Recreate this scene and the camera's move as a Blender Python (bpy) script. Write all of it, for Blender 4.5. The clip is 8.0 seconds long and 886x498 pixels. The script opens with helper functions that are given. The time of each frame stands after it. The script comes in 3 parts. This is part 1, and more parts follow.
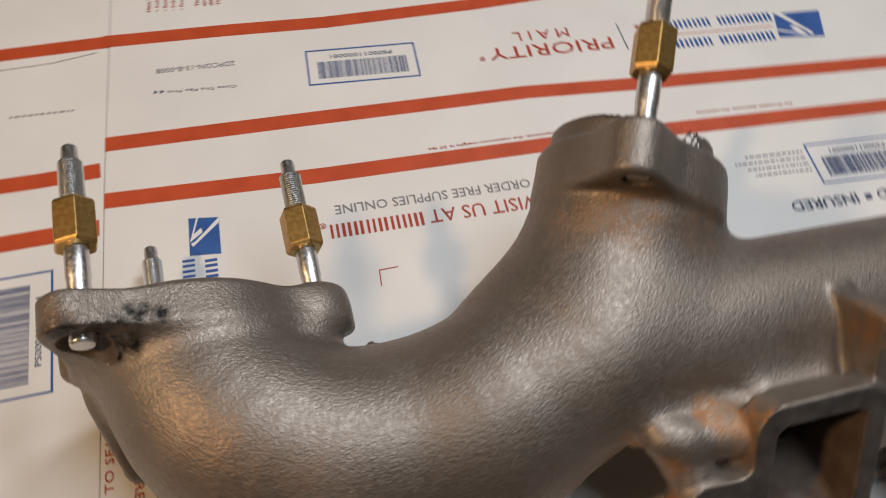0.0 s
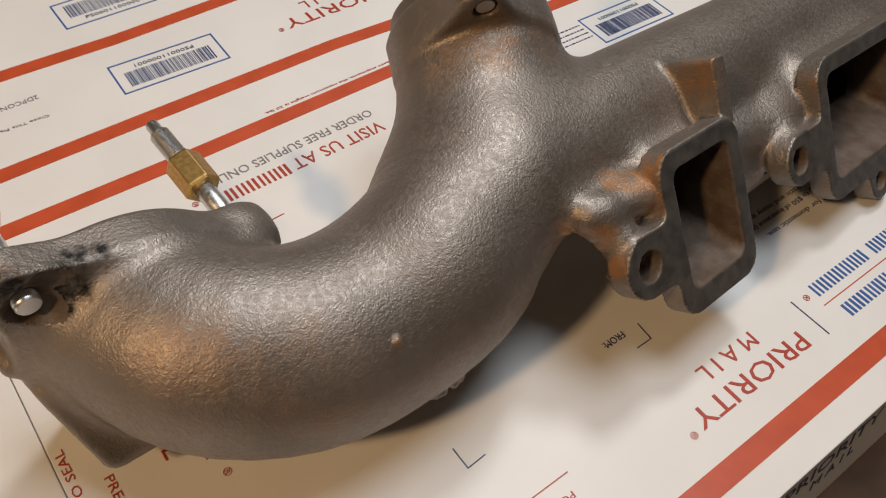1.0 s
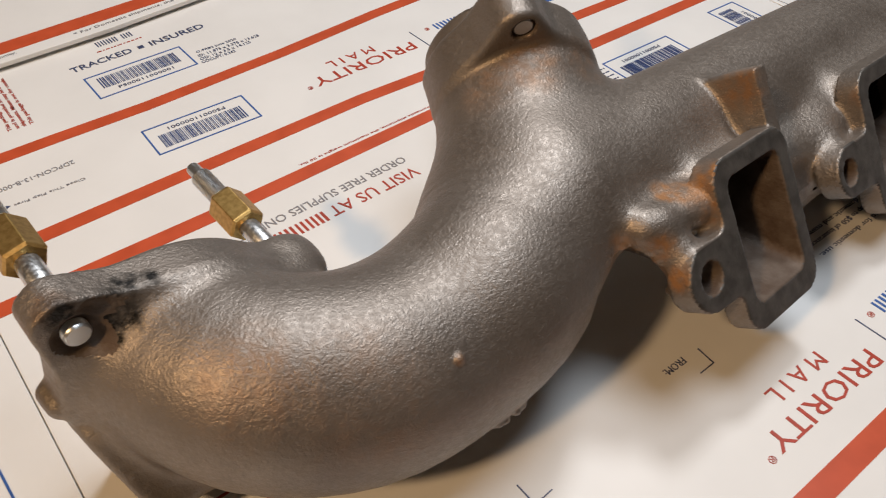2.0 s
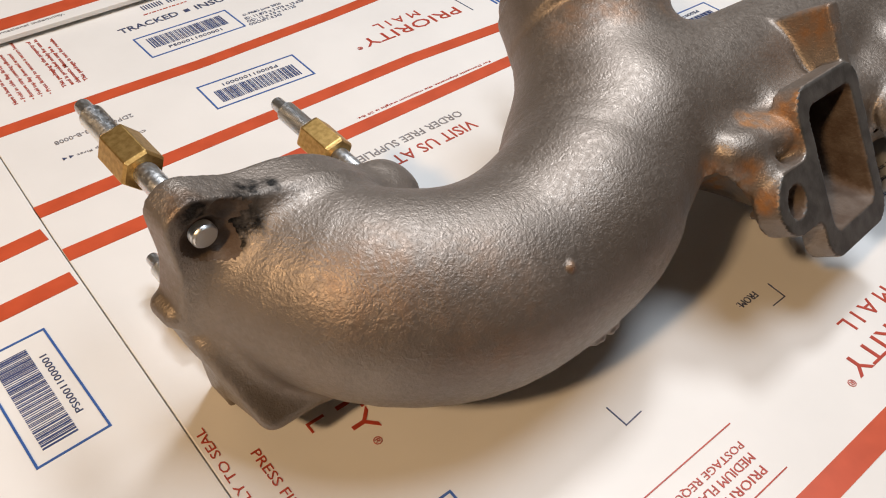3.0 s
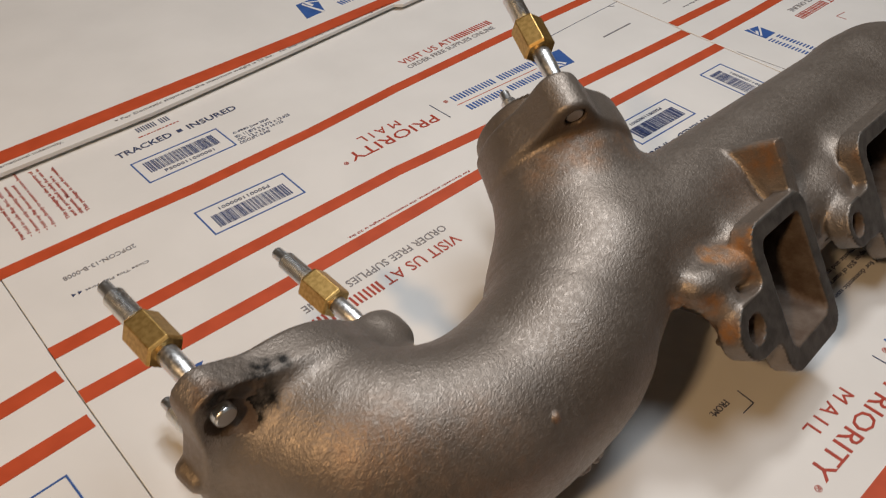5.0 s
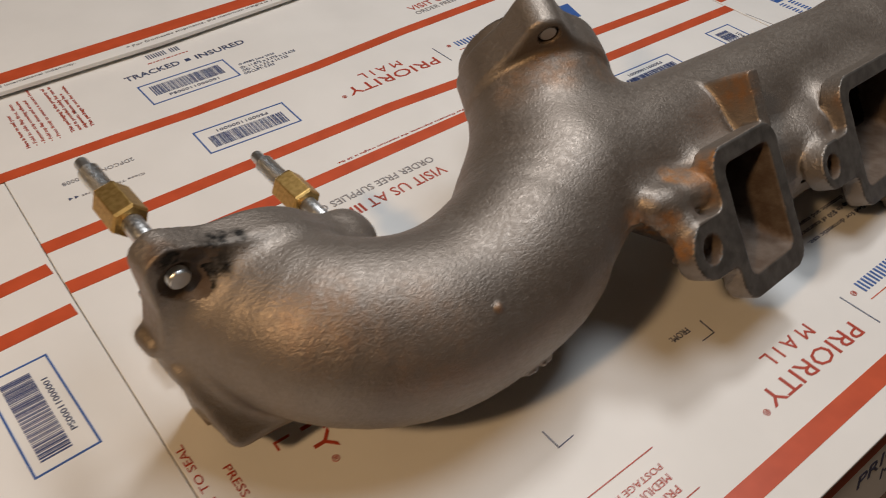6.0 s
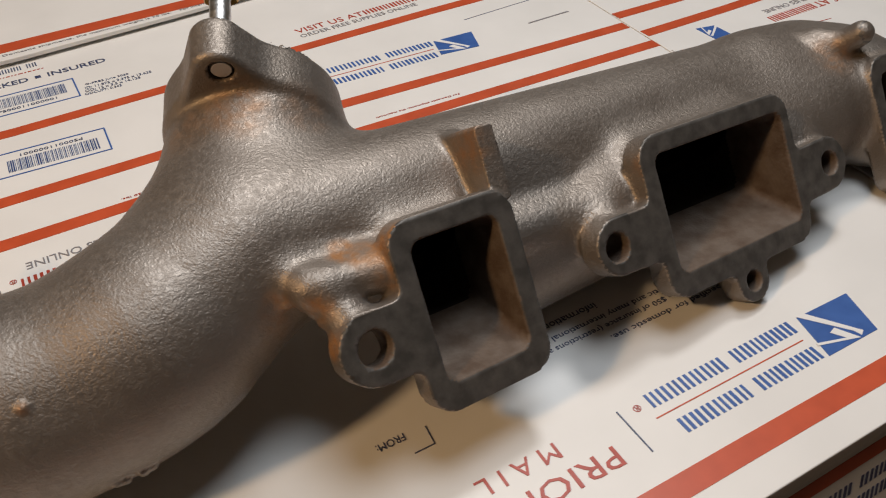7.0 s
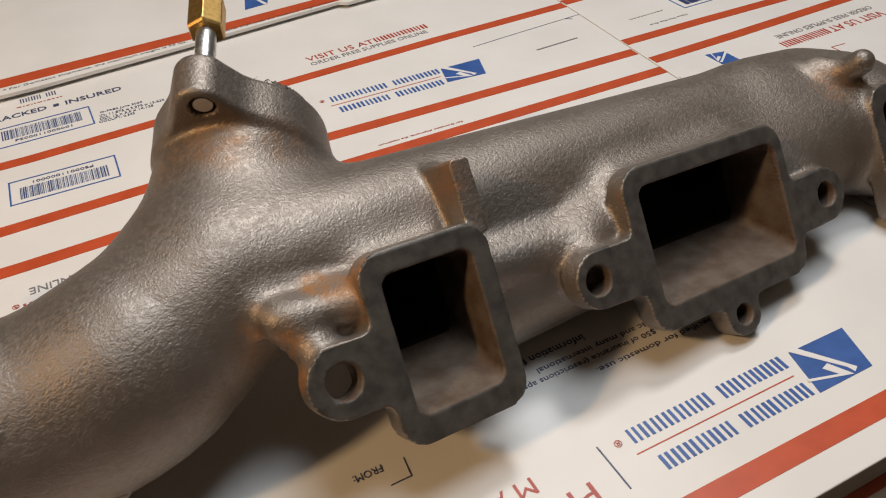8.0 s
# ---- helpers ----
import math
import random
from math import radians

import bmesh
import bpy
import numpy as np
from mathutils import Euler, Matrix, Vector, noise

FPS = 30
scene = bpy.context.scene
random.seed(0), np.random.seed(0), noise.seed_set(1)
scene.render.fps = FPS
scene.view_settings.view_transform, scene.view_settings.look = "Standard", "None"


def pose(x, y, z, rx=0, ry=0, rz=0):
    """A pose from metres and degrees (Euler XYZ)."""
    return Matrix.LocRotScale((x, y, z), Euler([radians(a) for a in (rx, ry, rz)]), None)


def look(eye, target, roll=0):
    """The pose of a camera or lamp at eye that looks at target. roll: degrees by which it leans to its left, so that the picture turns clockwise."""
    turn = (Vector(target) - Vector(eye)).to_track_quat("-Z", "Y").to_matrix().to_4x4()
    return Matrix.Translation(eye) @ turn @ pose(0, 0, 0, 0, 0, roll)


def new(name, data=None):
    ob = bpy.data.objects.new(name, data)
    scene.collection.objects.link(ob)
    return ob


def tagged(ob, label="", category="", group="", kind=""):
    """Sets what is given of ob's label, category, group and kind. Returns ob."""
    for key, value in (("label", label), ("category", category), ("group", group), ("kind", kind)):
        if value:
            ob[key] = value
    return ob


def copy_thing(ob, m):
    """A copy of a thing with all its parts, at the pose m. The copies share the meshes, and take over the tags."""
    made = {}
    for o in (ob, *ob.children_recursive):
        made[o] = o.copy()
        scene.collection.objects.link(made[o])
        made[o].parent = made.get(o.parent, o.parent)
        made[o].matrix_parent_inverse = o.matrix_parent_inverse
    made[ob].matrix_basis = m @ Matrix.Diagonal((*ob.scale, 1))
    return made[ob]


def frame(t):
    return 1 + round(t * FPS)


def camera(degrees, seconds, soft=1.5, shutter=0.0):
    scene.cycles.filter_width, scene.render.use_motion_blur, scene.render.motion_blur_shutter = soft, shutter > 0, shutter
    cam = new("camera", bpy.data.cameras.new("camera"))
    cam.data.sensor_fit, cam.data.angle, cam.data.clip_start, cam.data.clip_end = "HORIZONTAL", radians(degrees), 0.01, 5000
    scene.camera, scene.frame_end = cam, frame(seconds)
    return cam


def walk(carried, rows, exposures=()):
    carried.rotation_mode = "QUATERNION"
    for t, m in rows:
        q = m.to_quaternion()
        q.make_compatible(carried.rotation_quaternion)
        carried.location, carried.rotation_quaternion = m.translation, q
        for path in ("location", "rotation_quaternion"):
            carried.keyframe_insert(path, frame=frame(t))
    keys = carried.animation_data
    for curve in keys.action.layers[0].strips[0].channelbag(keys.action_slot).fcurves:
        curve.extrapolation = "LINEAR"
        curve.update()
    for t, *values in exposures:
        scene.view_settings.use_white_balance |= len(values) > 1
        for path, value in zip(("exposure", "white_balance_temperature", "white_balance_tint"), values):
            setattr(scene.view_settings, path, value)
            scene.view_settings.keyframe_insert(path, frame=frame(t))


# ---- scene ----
cam = camera(58.4, 8.0, 1.1, 0.3)
PATH = [
    (0, (0.0053, -0.4122, 0.3922), (0.1425, 0.1070, -0.4514), 6.48),
    (0.4, (-0.0447, -0.4215, 0.3525), (0.2277, 0.0422, -0.4906), 1.59),
    (0.5, (-0.0555, -0.4303, 0.3482), (0.2597, 0.0052, -0.4950), 5.26),
    (0.8, (-0.0703, -0.4565, 0.3486), (0.3288, -0.0023, -0.4480), 8.41),
    (1, (-0.0734, -0.4747, 0.3525), (0.3210, 0.0185, -0.4229), 5.42),
    (1.2, (-0.0714, -0.4842, 0.3485), (0.3182, 0.0302, -0.4154), 3.55),
    (2.3, (-0.116, -0.471, 0.317), (0.3194, 0.1063, -0.3725), 0.9),
    (2.5, (-0.1341, -0.4672, 0.3121), (0.3099, 0.1075, -0.3754), 1.64),
    (3, (-0.1502, -0.4735, 0.3013), (0.2939, 0.0937, -0.3924), 1.61),
    (3.5, (-0.1440, -0.4738, 0.3288), (0.2992, 0.0947, -0.3643), 0.97),
    (4, (-0.1242, -0.4597, 0.3734), (0.3234, 0.1233, -0.3046), -0.59),
    (4.2, (-0.117, -0.456, 0.383), (0.332, 0.130, -0.2915), -2.1),
    (5.3, (-0.1684, -0.4691, 0.3461), (0.3170, 0.1025, -0.3154), 0.57),
    (5.5, (-0.1791, -0.4840, 0.3374), (0.2992, 0.0883, -0.3287), 1.38),
    (6, (-0.1430, -0.5126, 0.3398), (0.2986, 0.0808, -0.3332), 1.20),
    (6.5, (-0.0298, -0.5213, 0.3239), (0.3519, 0.1137, -0.3478), -1.09),
    (7, (0.0744, -0.5588, 0.3105), (0.4090, 0.1171, -0.3461), -1.47),
    (7.5, (0.0858, -0.5680, 0.3135), (0.3897, 0.1308, -0.3341), -2.31),
    (8, (0.1010, -0.5686, 0.3157), (0.3990, 0.1418, -0.3219), -3.37),
]
walk(cam, [(t, look(eye, target, roll)) for t, eye, target, roll in PATH],
     [(0, -0.13, 6350, 10), (0.5, -0.18, 6500, 10), (1.0, 0.02, 6500, 10), (2.5, 0.29, 6220, 10), (3.0, 0.44, 6200, 10), (3.5, 0.46, 6200, 10), (4.0, 0.28, 6400, 10), (5.5, -0.19, 6500, 10), (6.5, -0.02, 6500, 10), (8.0, 0.11, 6600, 10)])

# ---- world and lamps ----
world = bpy.data.worlds.new("room_air")
scene.world = world
world.use_nodes = True
world.node_tree.nodes["Background"].inputs["Color"].default_value = (1.0, 0.9, 0.8, 1)
world.node_tree.nodes["Background"].inputs["Strength"].default_value = 0.012


def area_lamp(name, eye, target, size, watts, colour):
    data = bpy.data.lights.new(name, "AREA")
    data.shape, data.size, data.energy, data.color = "DISK", size, watts, colour
    ob = new(name, data)
    ob.matrix_world = look(eye, target)
    return ob


area_lamp("ceiling_lamp_light", (0.32, -0.30, 1.36), (0.14, -0.28, 0), 0.60, 8.3, (0.82, 0.88, 0.94))
area_lamp("side_lamp_light", (-1.28, -0.54, 1.32), (0.08, -0.28, 0.05), 0.16, 16.0, (1.0, 0.64, 0.33))
area_lamp("back_lamp_light", (0.66, 0.22, 1.45), (0.20, -0.15, 0), 0.30, 9.5, (0.93, 0.92, 0.91))


# ---- materials ----
def material(name, base, rough=0.5, metal=0.0):
    m = bpy.data.materials.new(name)
    m.use_nodes = True
    b = m.node_tree.nodes["Principled BSDF"]
    b.inputs["Base Color"].default_value = (*base, 1)
    b.inputs["Roughness"].default_value = rough
    b.inputs["Metallic"].default_value = metal
    return m


def node(m, kind, **inputs):
    n = m.node_tree.nodes.new(kind)
    for key, value in inputs.items():
        n.inputs[key.replace("_", " ")].default_value = value
    return n


def wire(m, a, b):
    m.node_tree.links.new(a, b)


def speckle(m, scale, low, high, target, detail=4.0, a=0.35, b=0.65):
    """Noise of that many lumps a metre, mixed between two values into an input of the surface."""
    co = node(m, "ShaderNodeTexCoord")
    nz = node(m, "ShaderNodeTexNoise", Scale=scale, Detail=detail)
    wire(m, co.outputs["Object"], nz.inputs["Vector"])
    if isinstance(low, tuple):
        ramp = node(m, "ShaderNodeValToRGB")
        ramp.color_ramp.elements[0].position, ramp.color_ramp.elements[1].position = a, b
        ramp.color_ramp.elements[0].color, ramp.color_ramp.elements[1].color = (*low, 1), (*high, 1)
        wire(m, nz.outputs["Fac"], ramp.inputs["Fac"])
        wire(m, ramp.outputs["Color"], target)
        return ramp
    mr = node(m, "ShaderNodeMapRange")
    for key, value in (("From Min", a), ("From Max", b), ("To Min", low), ("To Max", high)):
        mr.inputs[key].default_value = value
    wire(m, nz.outputs["Fac"], mr.inputs["Value"])
    wire(m, mr.outputs["Result"], target)
    return mr


def bumped(m, layers):
    """Fine relief from noise: layers of (lumps a metre, depth in metres, strength), or with a
    centre and a radius as well, for relief that one rough patch alone has."""
    co = node(m, "ShaderNodeTexCoord")
    last = None
    for scale, depth, strength, *patch in layers:
        nz = node(m, "ShaderNodeTexNoise", Scale=scale, Detail=3.0)
        bp = node(m, "ShaderNodeBump", Strength=strength, Distance=depth)
        wire(m, co.outputs["Object"], nz.inputs["Vector"])
        height = nz.outputs["Fac"]
        if patch:
            far = node(m, "ShaderNodeVectorMath")
            far.operation = "DISTANCE"
            far.inputs[1].default_value = patch[0]
            wire(m, co.outputs["Object"], far.inputs[0])
            rng = node(m, "ShaderNodeMapRange")
            for key, value in (("From Min", patch[1] * 0.3), ("From Max", patch[1]), ("To Min", 1.0), ("To Max", 0.0)):
                rng.inputs[key].default_value = value
            wire(m, far.outputs["Value"], rng.inputs["Value"])
            mul = node(m, "ShaderNodeMath")
            mul.operation = "MULTIPLY"
            wire(m, height, mul.inputs[0])
            wire(m, rng.outputs["Result"], mul.inputs[1])
            height = mul.outputs["Value"]
        wire(m, height, bp.inputs["Height"])
        if last:
            wire(m, last.outputs["Normal"], bp.inputs["Normal"])
        last = bp
    wire(m, last.outputs["Normal"], m.node_tree.nodes["Principled BSDF"].inputs["Normal"])


def surface(m):
    return m.node_tree.nodes["Principled BSDF"]


def stains_and_shading(m, spots, tint, metal):
    """Bare rusty patches where the coating did not reach, and painted light or shade: (x, y, z, radius) in the thing's
    own metres.
    """
    base = surface(m).inputs["Base Color"]
    source = base.links[0].from_socket
    co = node(m, "ShaderNodeTexCoord")
    grain = node(m, "ShaderNodeTexNoise", Scale=220.0, Detail=5.0)
    broad = node(m, "ShaderNodeTexNoise", Scale=45.0, Detail=3.0)
    wire(m, co.outputs["Object"], grain.inputs["Vector"])
    wire(m, co.outputs["Object"], broad.inputs["Vector"])
    total = None
    for x, y, z, r, deep in spots:
        far = node(m, "ShaderNodeVectorMath")
        far.operation = "DISTANCE"
        far.inputs[1].default_value = (x, y, z)
        wire(m, co.outputs["Object"], far.inputs[0])
        rng = node(m, "ShaderNodeMapRange")
        rng.interpolation_type = "SMOOTHSTEP"
        for key, value in (("From Min", r * 0.35), ("From Max", r), ("To Min", deep), ("To Max", 0.0)):
            rng.inputs[key].default_value = value
        wire(m, far.outputs["Value"], rng.inputs["Value"])
        if total is None:
            total = rng.outputs["Result"]
        else:
            mx = node(m, "ShaderNodeMath")
            mx.operation = "MAXIMUM"
            wire(m, total, mx.inputs[0])
            wire(m, rng.outputs["Result"], mx.inputs[1])
            total = mx.outputs["Value"]
    for nz, low in ((grain, 0.25), (broad, 0.35)):
        rng = node(m, "ShaderNodeMapRange")
        for key, value in (("From Min", 0.35), ("From Max", 0.62), ("To Min", low), ("To Max", 1.0)):
            rng.inputs[key].default_value = value
        wire(m, nz.outputs["Fac"], rng.inputs["Value"])
        mul = node(m, "ShaderNodeMath")
        mul.operation = "MULTIPLY"
        wire(m, total, mul.inputs[0])
        wire(m, rng.outputs["Result"], mul.inputs[1])
        total = mul.outputs["Value"]
    mix = node(m, "ShaderNodeMix")
    mix.data_type = "RGBA"
    mix.inputs["B"].default_value = (*tint, 1)
    for sock in mix.inputs:
        if sock.type == "RGBA" and sock.name == "B":
            sock.default_value = (*tint, 1)
    wire(m, total, mix.inputs[0])
    wire(m, source, [i for i in mix.inputs if i.type == "RGBA"][0])
    wire(m, [o for o in mix.outputs if o.type == "RGBA"][0], base)
    if metal is None:
        return
    dull = node(m, "ShaderNodeMapRange")
    dull.inputs["To Min"].default_value, dull.inputs["To Max"].default_value = metal
    wire(m, total, dull.inputs["Value"])
    wire(m, dull.outputs["Result"], surface(m).inputs["Metallic"])


CAST = material("cast_iron_coating", (0.15, 0.13, 0.11), 0.5, 0.85)
speckle(CAST, 30, (0.228, 0.194, 0.165), (0.272, 0.236, 0.204), surface(CAST).inputs["Base Color"])
speckle(CAST, 420, 0.41, 0.56, surface(CAST).inputs["Roughness"])
bumped(CAST, [(1150, 0.0006, 0.38), (620, 0.0008, 0.34), (260, 0.0012, 0.06), (80, 0.0016, 0.04), (430, 0.0012, 0.26, (-0.205, -0.030, 0.080), 0.055),
              (360, 0.0014, 0.35, (-0.150, -0.002, 0.080), 0.028), (420, 0.0012, 0.35, (0.120, -0.080, 0.085), 0.055), (380, 0.0014, 0.30, (-0.232, 0.020, 0.112), 0.030)])
stains_and_shading(CAST, [(-0.0279, -0.0649, 0.0864, 0.011, 1.3), (-0.0189, -0.0766, 0.0918, 0.010, 1.3), (-0.0189, -0.0899, 0.0831, 0.009, 1.3), (0.0087, -0.0664, 0.1028, 0.013, 1.3), (0.0108, -0.0792, 0.0984, 0.010, 1.3), (0.0010, -0.0606, 0.1011, 0.010, 1.3), (0.0169, -0.0706, 0.1142, 0.008, 1.3), (0.0136, -0.0543, 0.0542, 0.010, 1.3), (0.0128, -0.0701, 0.1048, 0.012, 1.3),
              (-0.030, -0.060, 0.083, 0.014, 1.0), (-0.010, -0.080, 0.078, 0.013, 1.0), (0.012, -0.068, 0.106, 0.018, 0.8), (-0.026, -0.075, 0.074, 0.018, 1.0), (0.068, -0.046, 0.124, 0.017, 1.0),
              (-0.012, 0.018, 0.130, 0.022, 0.60), (-0.030, 0.024, 0.114, 0.018, 0.45), (0.018, 0.012, 0.122, 0.018, 0.5), (-0.236, 0.020, 0.108, 0.012, 0.8),
              # Next two: the side lamp's warm sheen painted on the elbow. Others are rust.
              (-0.196, -0.030, 0.085, 0.030, 0.35), (-0.165, -0.062, 0.085, 0.040, 0.30), (0.345, -0.050, 0.108, 0.020, 0.6), (0.152, -0.078, 0.108, 0.010, 0.7), (-0.1279, -0.068, 0.088, 0.006, 0.9)],
       (0.30, 0.145, 0.055), (0.75, 0.2))
# Near-black patches by the left stud: painted recess shade and dark coating.
stains_and_shading(CAST, [(-0.2100, 0.0242, 0.0976, 0.008, 1.8), (-0.2023, 0.0229, 0.0970, 0.006, 1.8), (-0.2185, 0.0205, 0.0934, 0.011, 1.8), (-0.2347, 0.0206, 0.1011, 0.010, 1.8), (-0.2147, 0.0178, 0.0900, 0.010, 1.8), (-0.2214, 0.0182, 0.0839, 0.008, 1.8)],
       (0.012, 0.011, 0.010), None)
MACHINED = material("machined_iron_face", (0.13, 0.12, 0.11), 0.55, 0.7)
speckle(MACHINED, 120, (0.095, 0.088, 0.080), (0.165, 0.152, 0.138), surface(MACHINED).inputs["Base Color"])
bumped(MACHINED, [(900, 0.0003, 0.4), (220, 0.0006, 0.2)])
RAWIRON = material("bare_iron_bore", (0.2, 0.13, 0.08), 0.7, 0.3)
speckle(RAWIRON, 90, (0.095, 0.062, 0.042), (0.15, 0.115, 0.09), surface(RAWIRON).inputs["Base Color"])
bumped(RAWIRON, [(500, 0.0008, 0.5)])
# Near-black iron: the unlit depth of the ports, painted into the colour.
BORE_SHADE = material("shaded_iron_bore", (0.02, 0.016, 0.013), 0.95, 0.0)
speckle(BORE_SHADE, 60, (0.008, 0.007, 0.006), (0.022, 0.017, 0.013), surface(BORE_SHADE).inputs["Base Color"])
bumped(BORE_SHADE, [(500, 0.0006, 0.5)])
STEEL = material("zinc_plated_steel", (0.75, 0.76, 0.76), 0.34, 1.0)
speckle(STEEL, 700, 0.28, 0.45, surface(STEEL).inputs["Roughness"])
BRASS = material("yellow_brass", (0.62, 0.40, 0.13), 0.42, 1.0)
speckle(BRASS, 500, (0.50, 0.31, 0.10), (0.66, 0.44, 0.16), surface(BRASS).inputs["Base Color"])
bumped(BRASS, [(1200, 0.0002, 0.3)])
CARD = material("white_coated_cardboard", (0.8, 0.79, 0.77), 0.45)
speckle(CARD, 14, (0.70, 0.69, 0.67), (0.745, 0.735, 0.715), surface(CARD).inputs["Base Color"])
bumped(CARD, [(9, 0.004, 0.25), (160, 0.0003, 0.15)])
RED = material("red_print", (0.56, 0.055, 0.022), 0.42)
speckle(RED, 60, (0.45, 0.068, 0.022), (0.52, 0.082, 0.028), surface(RED).inputs["Base Color"])
BLUE = material("blue_print", (0.035, 0.10, 0.33), 0.42)
speckle(BLUE, 80, (0.03, 0.09, 0.30), (0.042, 0.115, 0.36), surface(BLUE).inputs["Base Color"])
NAVY = material("dark_blue_print", (0.035, 0.05, 0.12), 0.45)
speckle(NAVY, 200, (0.03, 0.042, 0.10), (0.045, 0.06, 0.14), surface(NAVY).inputs["Base Color"])
INDIGO = material("barcode_ink", (0.03, 0.055, 0.17), 0.45)
speckle(INDIGO, 200, (0.026, 0.048, 0.15), (0.036, 0.062, 0.19), surface(INDIGO).inputs["Base Color"])
RUST = material("dark_red_print", (0.38, 0.045, 0.02), 0.45)
speckle(RUST, 200, (0.34, 0.04, 0.018), (0.42, 0.05, 0.024), surface(RUST).inputs["Base Color"])
GREY = material("grey_print", (0.2, 0.19, 0.2), 0.5)
speckle(GREY, 200, (0.17, 0.16, 0.17), (0.24, 0.23, 0.24), surface(GREY).inputs["Base Color"])
PAPER = material("print_gap_white", (0.74, 0.73, 0.72), 0.45)
WOOD = material("dark_table_wood", (0.06, 0.035, 0.02), 0.5)
speckle(WOOD, 25, (0.04, 0.024, 0.014), (0.09, 0.05, 0.03), surface(WOOD).inputs["Base Color"])
PLASTER = material("room_plaster", (0.75, 0.72, 0.68), 0.9)
speckle(PLASTER, 6, (0.26, 0.24, 0.21), (0.31, 0.285, 0.25), surface(PLASTER).inputs["Base Color"])


# ---- mesh helpers ----
def part(name, bm, mat, parent=None, label=""):
    me = bpy.data.meshes.new(name)
    if isinstance(bm, bmesh.types.BMesh):
        bm.to_mesh(me)
        bm.free()
    else:
        me.from_pydata(*bm)
    me.materials.append(mat)
    ob = new(name, me)
    if parent is not None:
        ob.parent = parent
    if label:
        tagged(ob, label)
    return ob


def box(x0, y0, z0, x1, y1, z1, bevel=0.0):
    bm = bmesh.new()
    bmesh.ops.create_cube(bm, size=1)
    for v in bm.verts:
        v.co = ((x0 + x1) / 2 + v.co.x * (x1 - x0), (y0 + y1) / 2 + v.co.y * (y1 - y0), (z0 + z1) / 2 + v.co.z * (z1 - z0))
    if bevel:
        bmesh.ops.bevel(bm, geom=list(bm.edges), offset=bevel, segments=2, affect="EDGES", profile=0.5)
    return bm


def slab(corners, low, high, bevel=0.0):
    """A prism over a polygon of (x, y)."""
    bm = bmesh.new()
    face = bm.faces.new([bm.verts.new((x, y, low)) for x, y in corners])
    top = bmesh.ops.extrude_face_region(bm, geom=[face])
    bmesh.ops.translate(bm, vec=(0, 0, high - low), verts=[v for v in top["geom"] if isinstance(v, bmesh.types.BMVert)])
    bmesh.ops.recalc_face_normals(bm, faces=list(bm.faces))
    if bevel:
        rim = [e for e in bm.edges if all(v.co.z > (low + high) / 2 for v in e.verts)]
        bmesh.ops.bevel(bm, geom=rim, offset=bevel, segments=2, affect="EDGES", profile=0.5)
    return bm


def turned(profile, count=28):
    """A solid of revolution about y from (radius, y) pairs."""
    bm = bmesh.new()
    rings = []
    for r, y in profile:
        rings.append([bm.verts.new((r * math.cos(2 * math.pi * k / count), y, r * math.sin(2 * math.pi * k / count))) for k in range(count)])
    for a, b in zip(rings, rings[1:]):
        for k in range(count):
            bm.faces.new((a[k], a[(k + 1) % count], b[(k + 1) % count], b[k]))
    bm.faces.new(list(reversed(rings[0])))
    bm.faces.new(rings[-1])
    bmesh.ops.recalc_face_normals(bm, faces=list(bm.faces))
    return bm


def smooth(ob, degrees=40):
    ob.data.polygons.foreach_set("use_smooth", [True] * len(ob.data.polygons))
    ob.data.set_sharp_from_angle(angle=radians(degrees))
    return ob


# ---- the room that closes the place ----
def room():
    tagged(part("floor", box(-2.2, -2.6, -0.95, 2.4, 2.2, -0.85), WOOD), "dark wooden floor of the room", "floor", kind="structure")
    tagged(part("ceiling", box(-2.2, -2.6, 1.75, 2.4, 2.2, 1.85), PLASTER), "pale plaster ceiling of the room", "ceiling", kind="structure")
    for name, b in (("wall_north", (-2.2, 2.1, -0.85, 2.4, 2.2, 1.75)), ("wall_south", (-2.2, -2.6, -0.85, 2.4, -2.5, 1.75)),
                    ("wall_west", (-2.2, -2.5, -0.85, -2.1, 2.1, 1.75)), ("wall_east", (2.3, -2.5, -0.85, 2.4, 2.1, 1.75))):
        tagged(part(name, box(*b), PLASTER), "plain pale plaster wall of the room", "wall", kind="structure")


room()


def table():
    thing = tagged(new("table"), "dark wooden table under the cardboard stack", "table")
    thing.location = (0.2, 0.1, -0.85)
    part("tabletop", box(-0.85, -0.62, 0.722, 0.85, 0.72, -0.0925 + 0.85, 0.004), WOOD, thing)
    for x in (-0.78, 0.78):
        for y in (-0.55, 0.65):
            part("leg", box(x - 0.03, y - 0.03, 0.0, x + 0.03, y + 0.03, 0.722, 0.003), WOOD, thing)


table()


# ---- the manifold ----
# Its own axes: x along the log, y the way the left outlet looks, z up.
AX, AY, AZ = Vector((0.9894, 0.1138, -0.0897)), Vector((-0.1052, 0.9899, 0.0954)), Vector((0.0997, -0.0849, 0.9914))
SEAT = Matrix(((AX.x, AY.x, AZ.x, 0.13), (AX.y, AY.y, AZ.y, -0.25), (AX.z, AY.z, AZ.z, 0.0), (0, 0, 0, 1)))

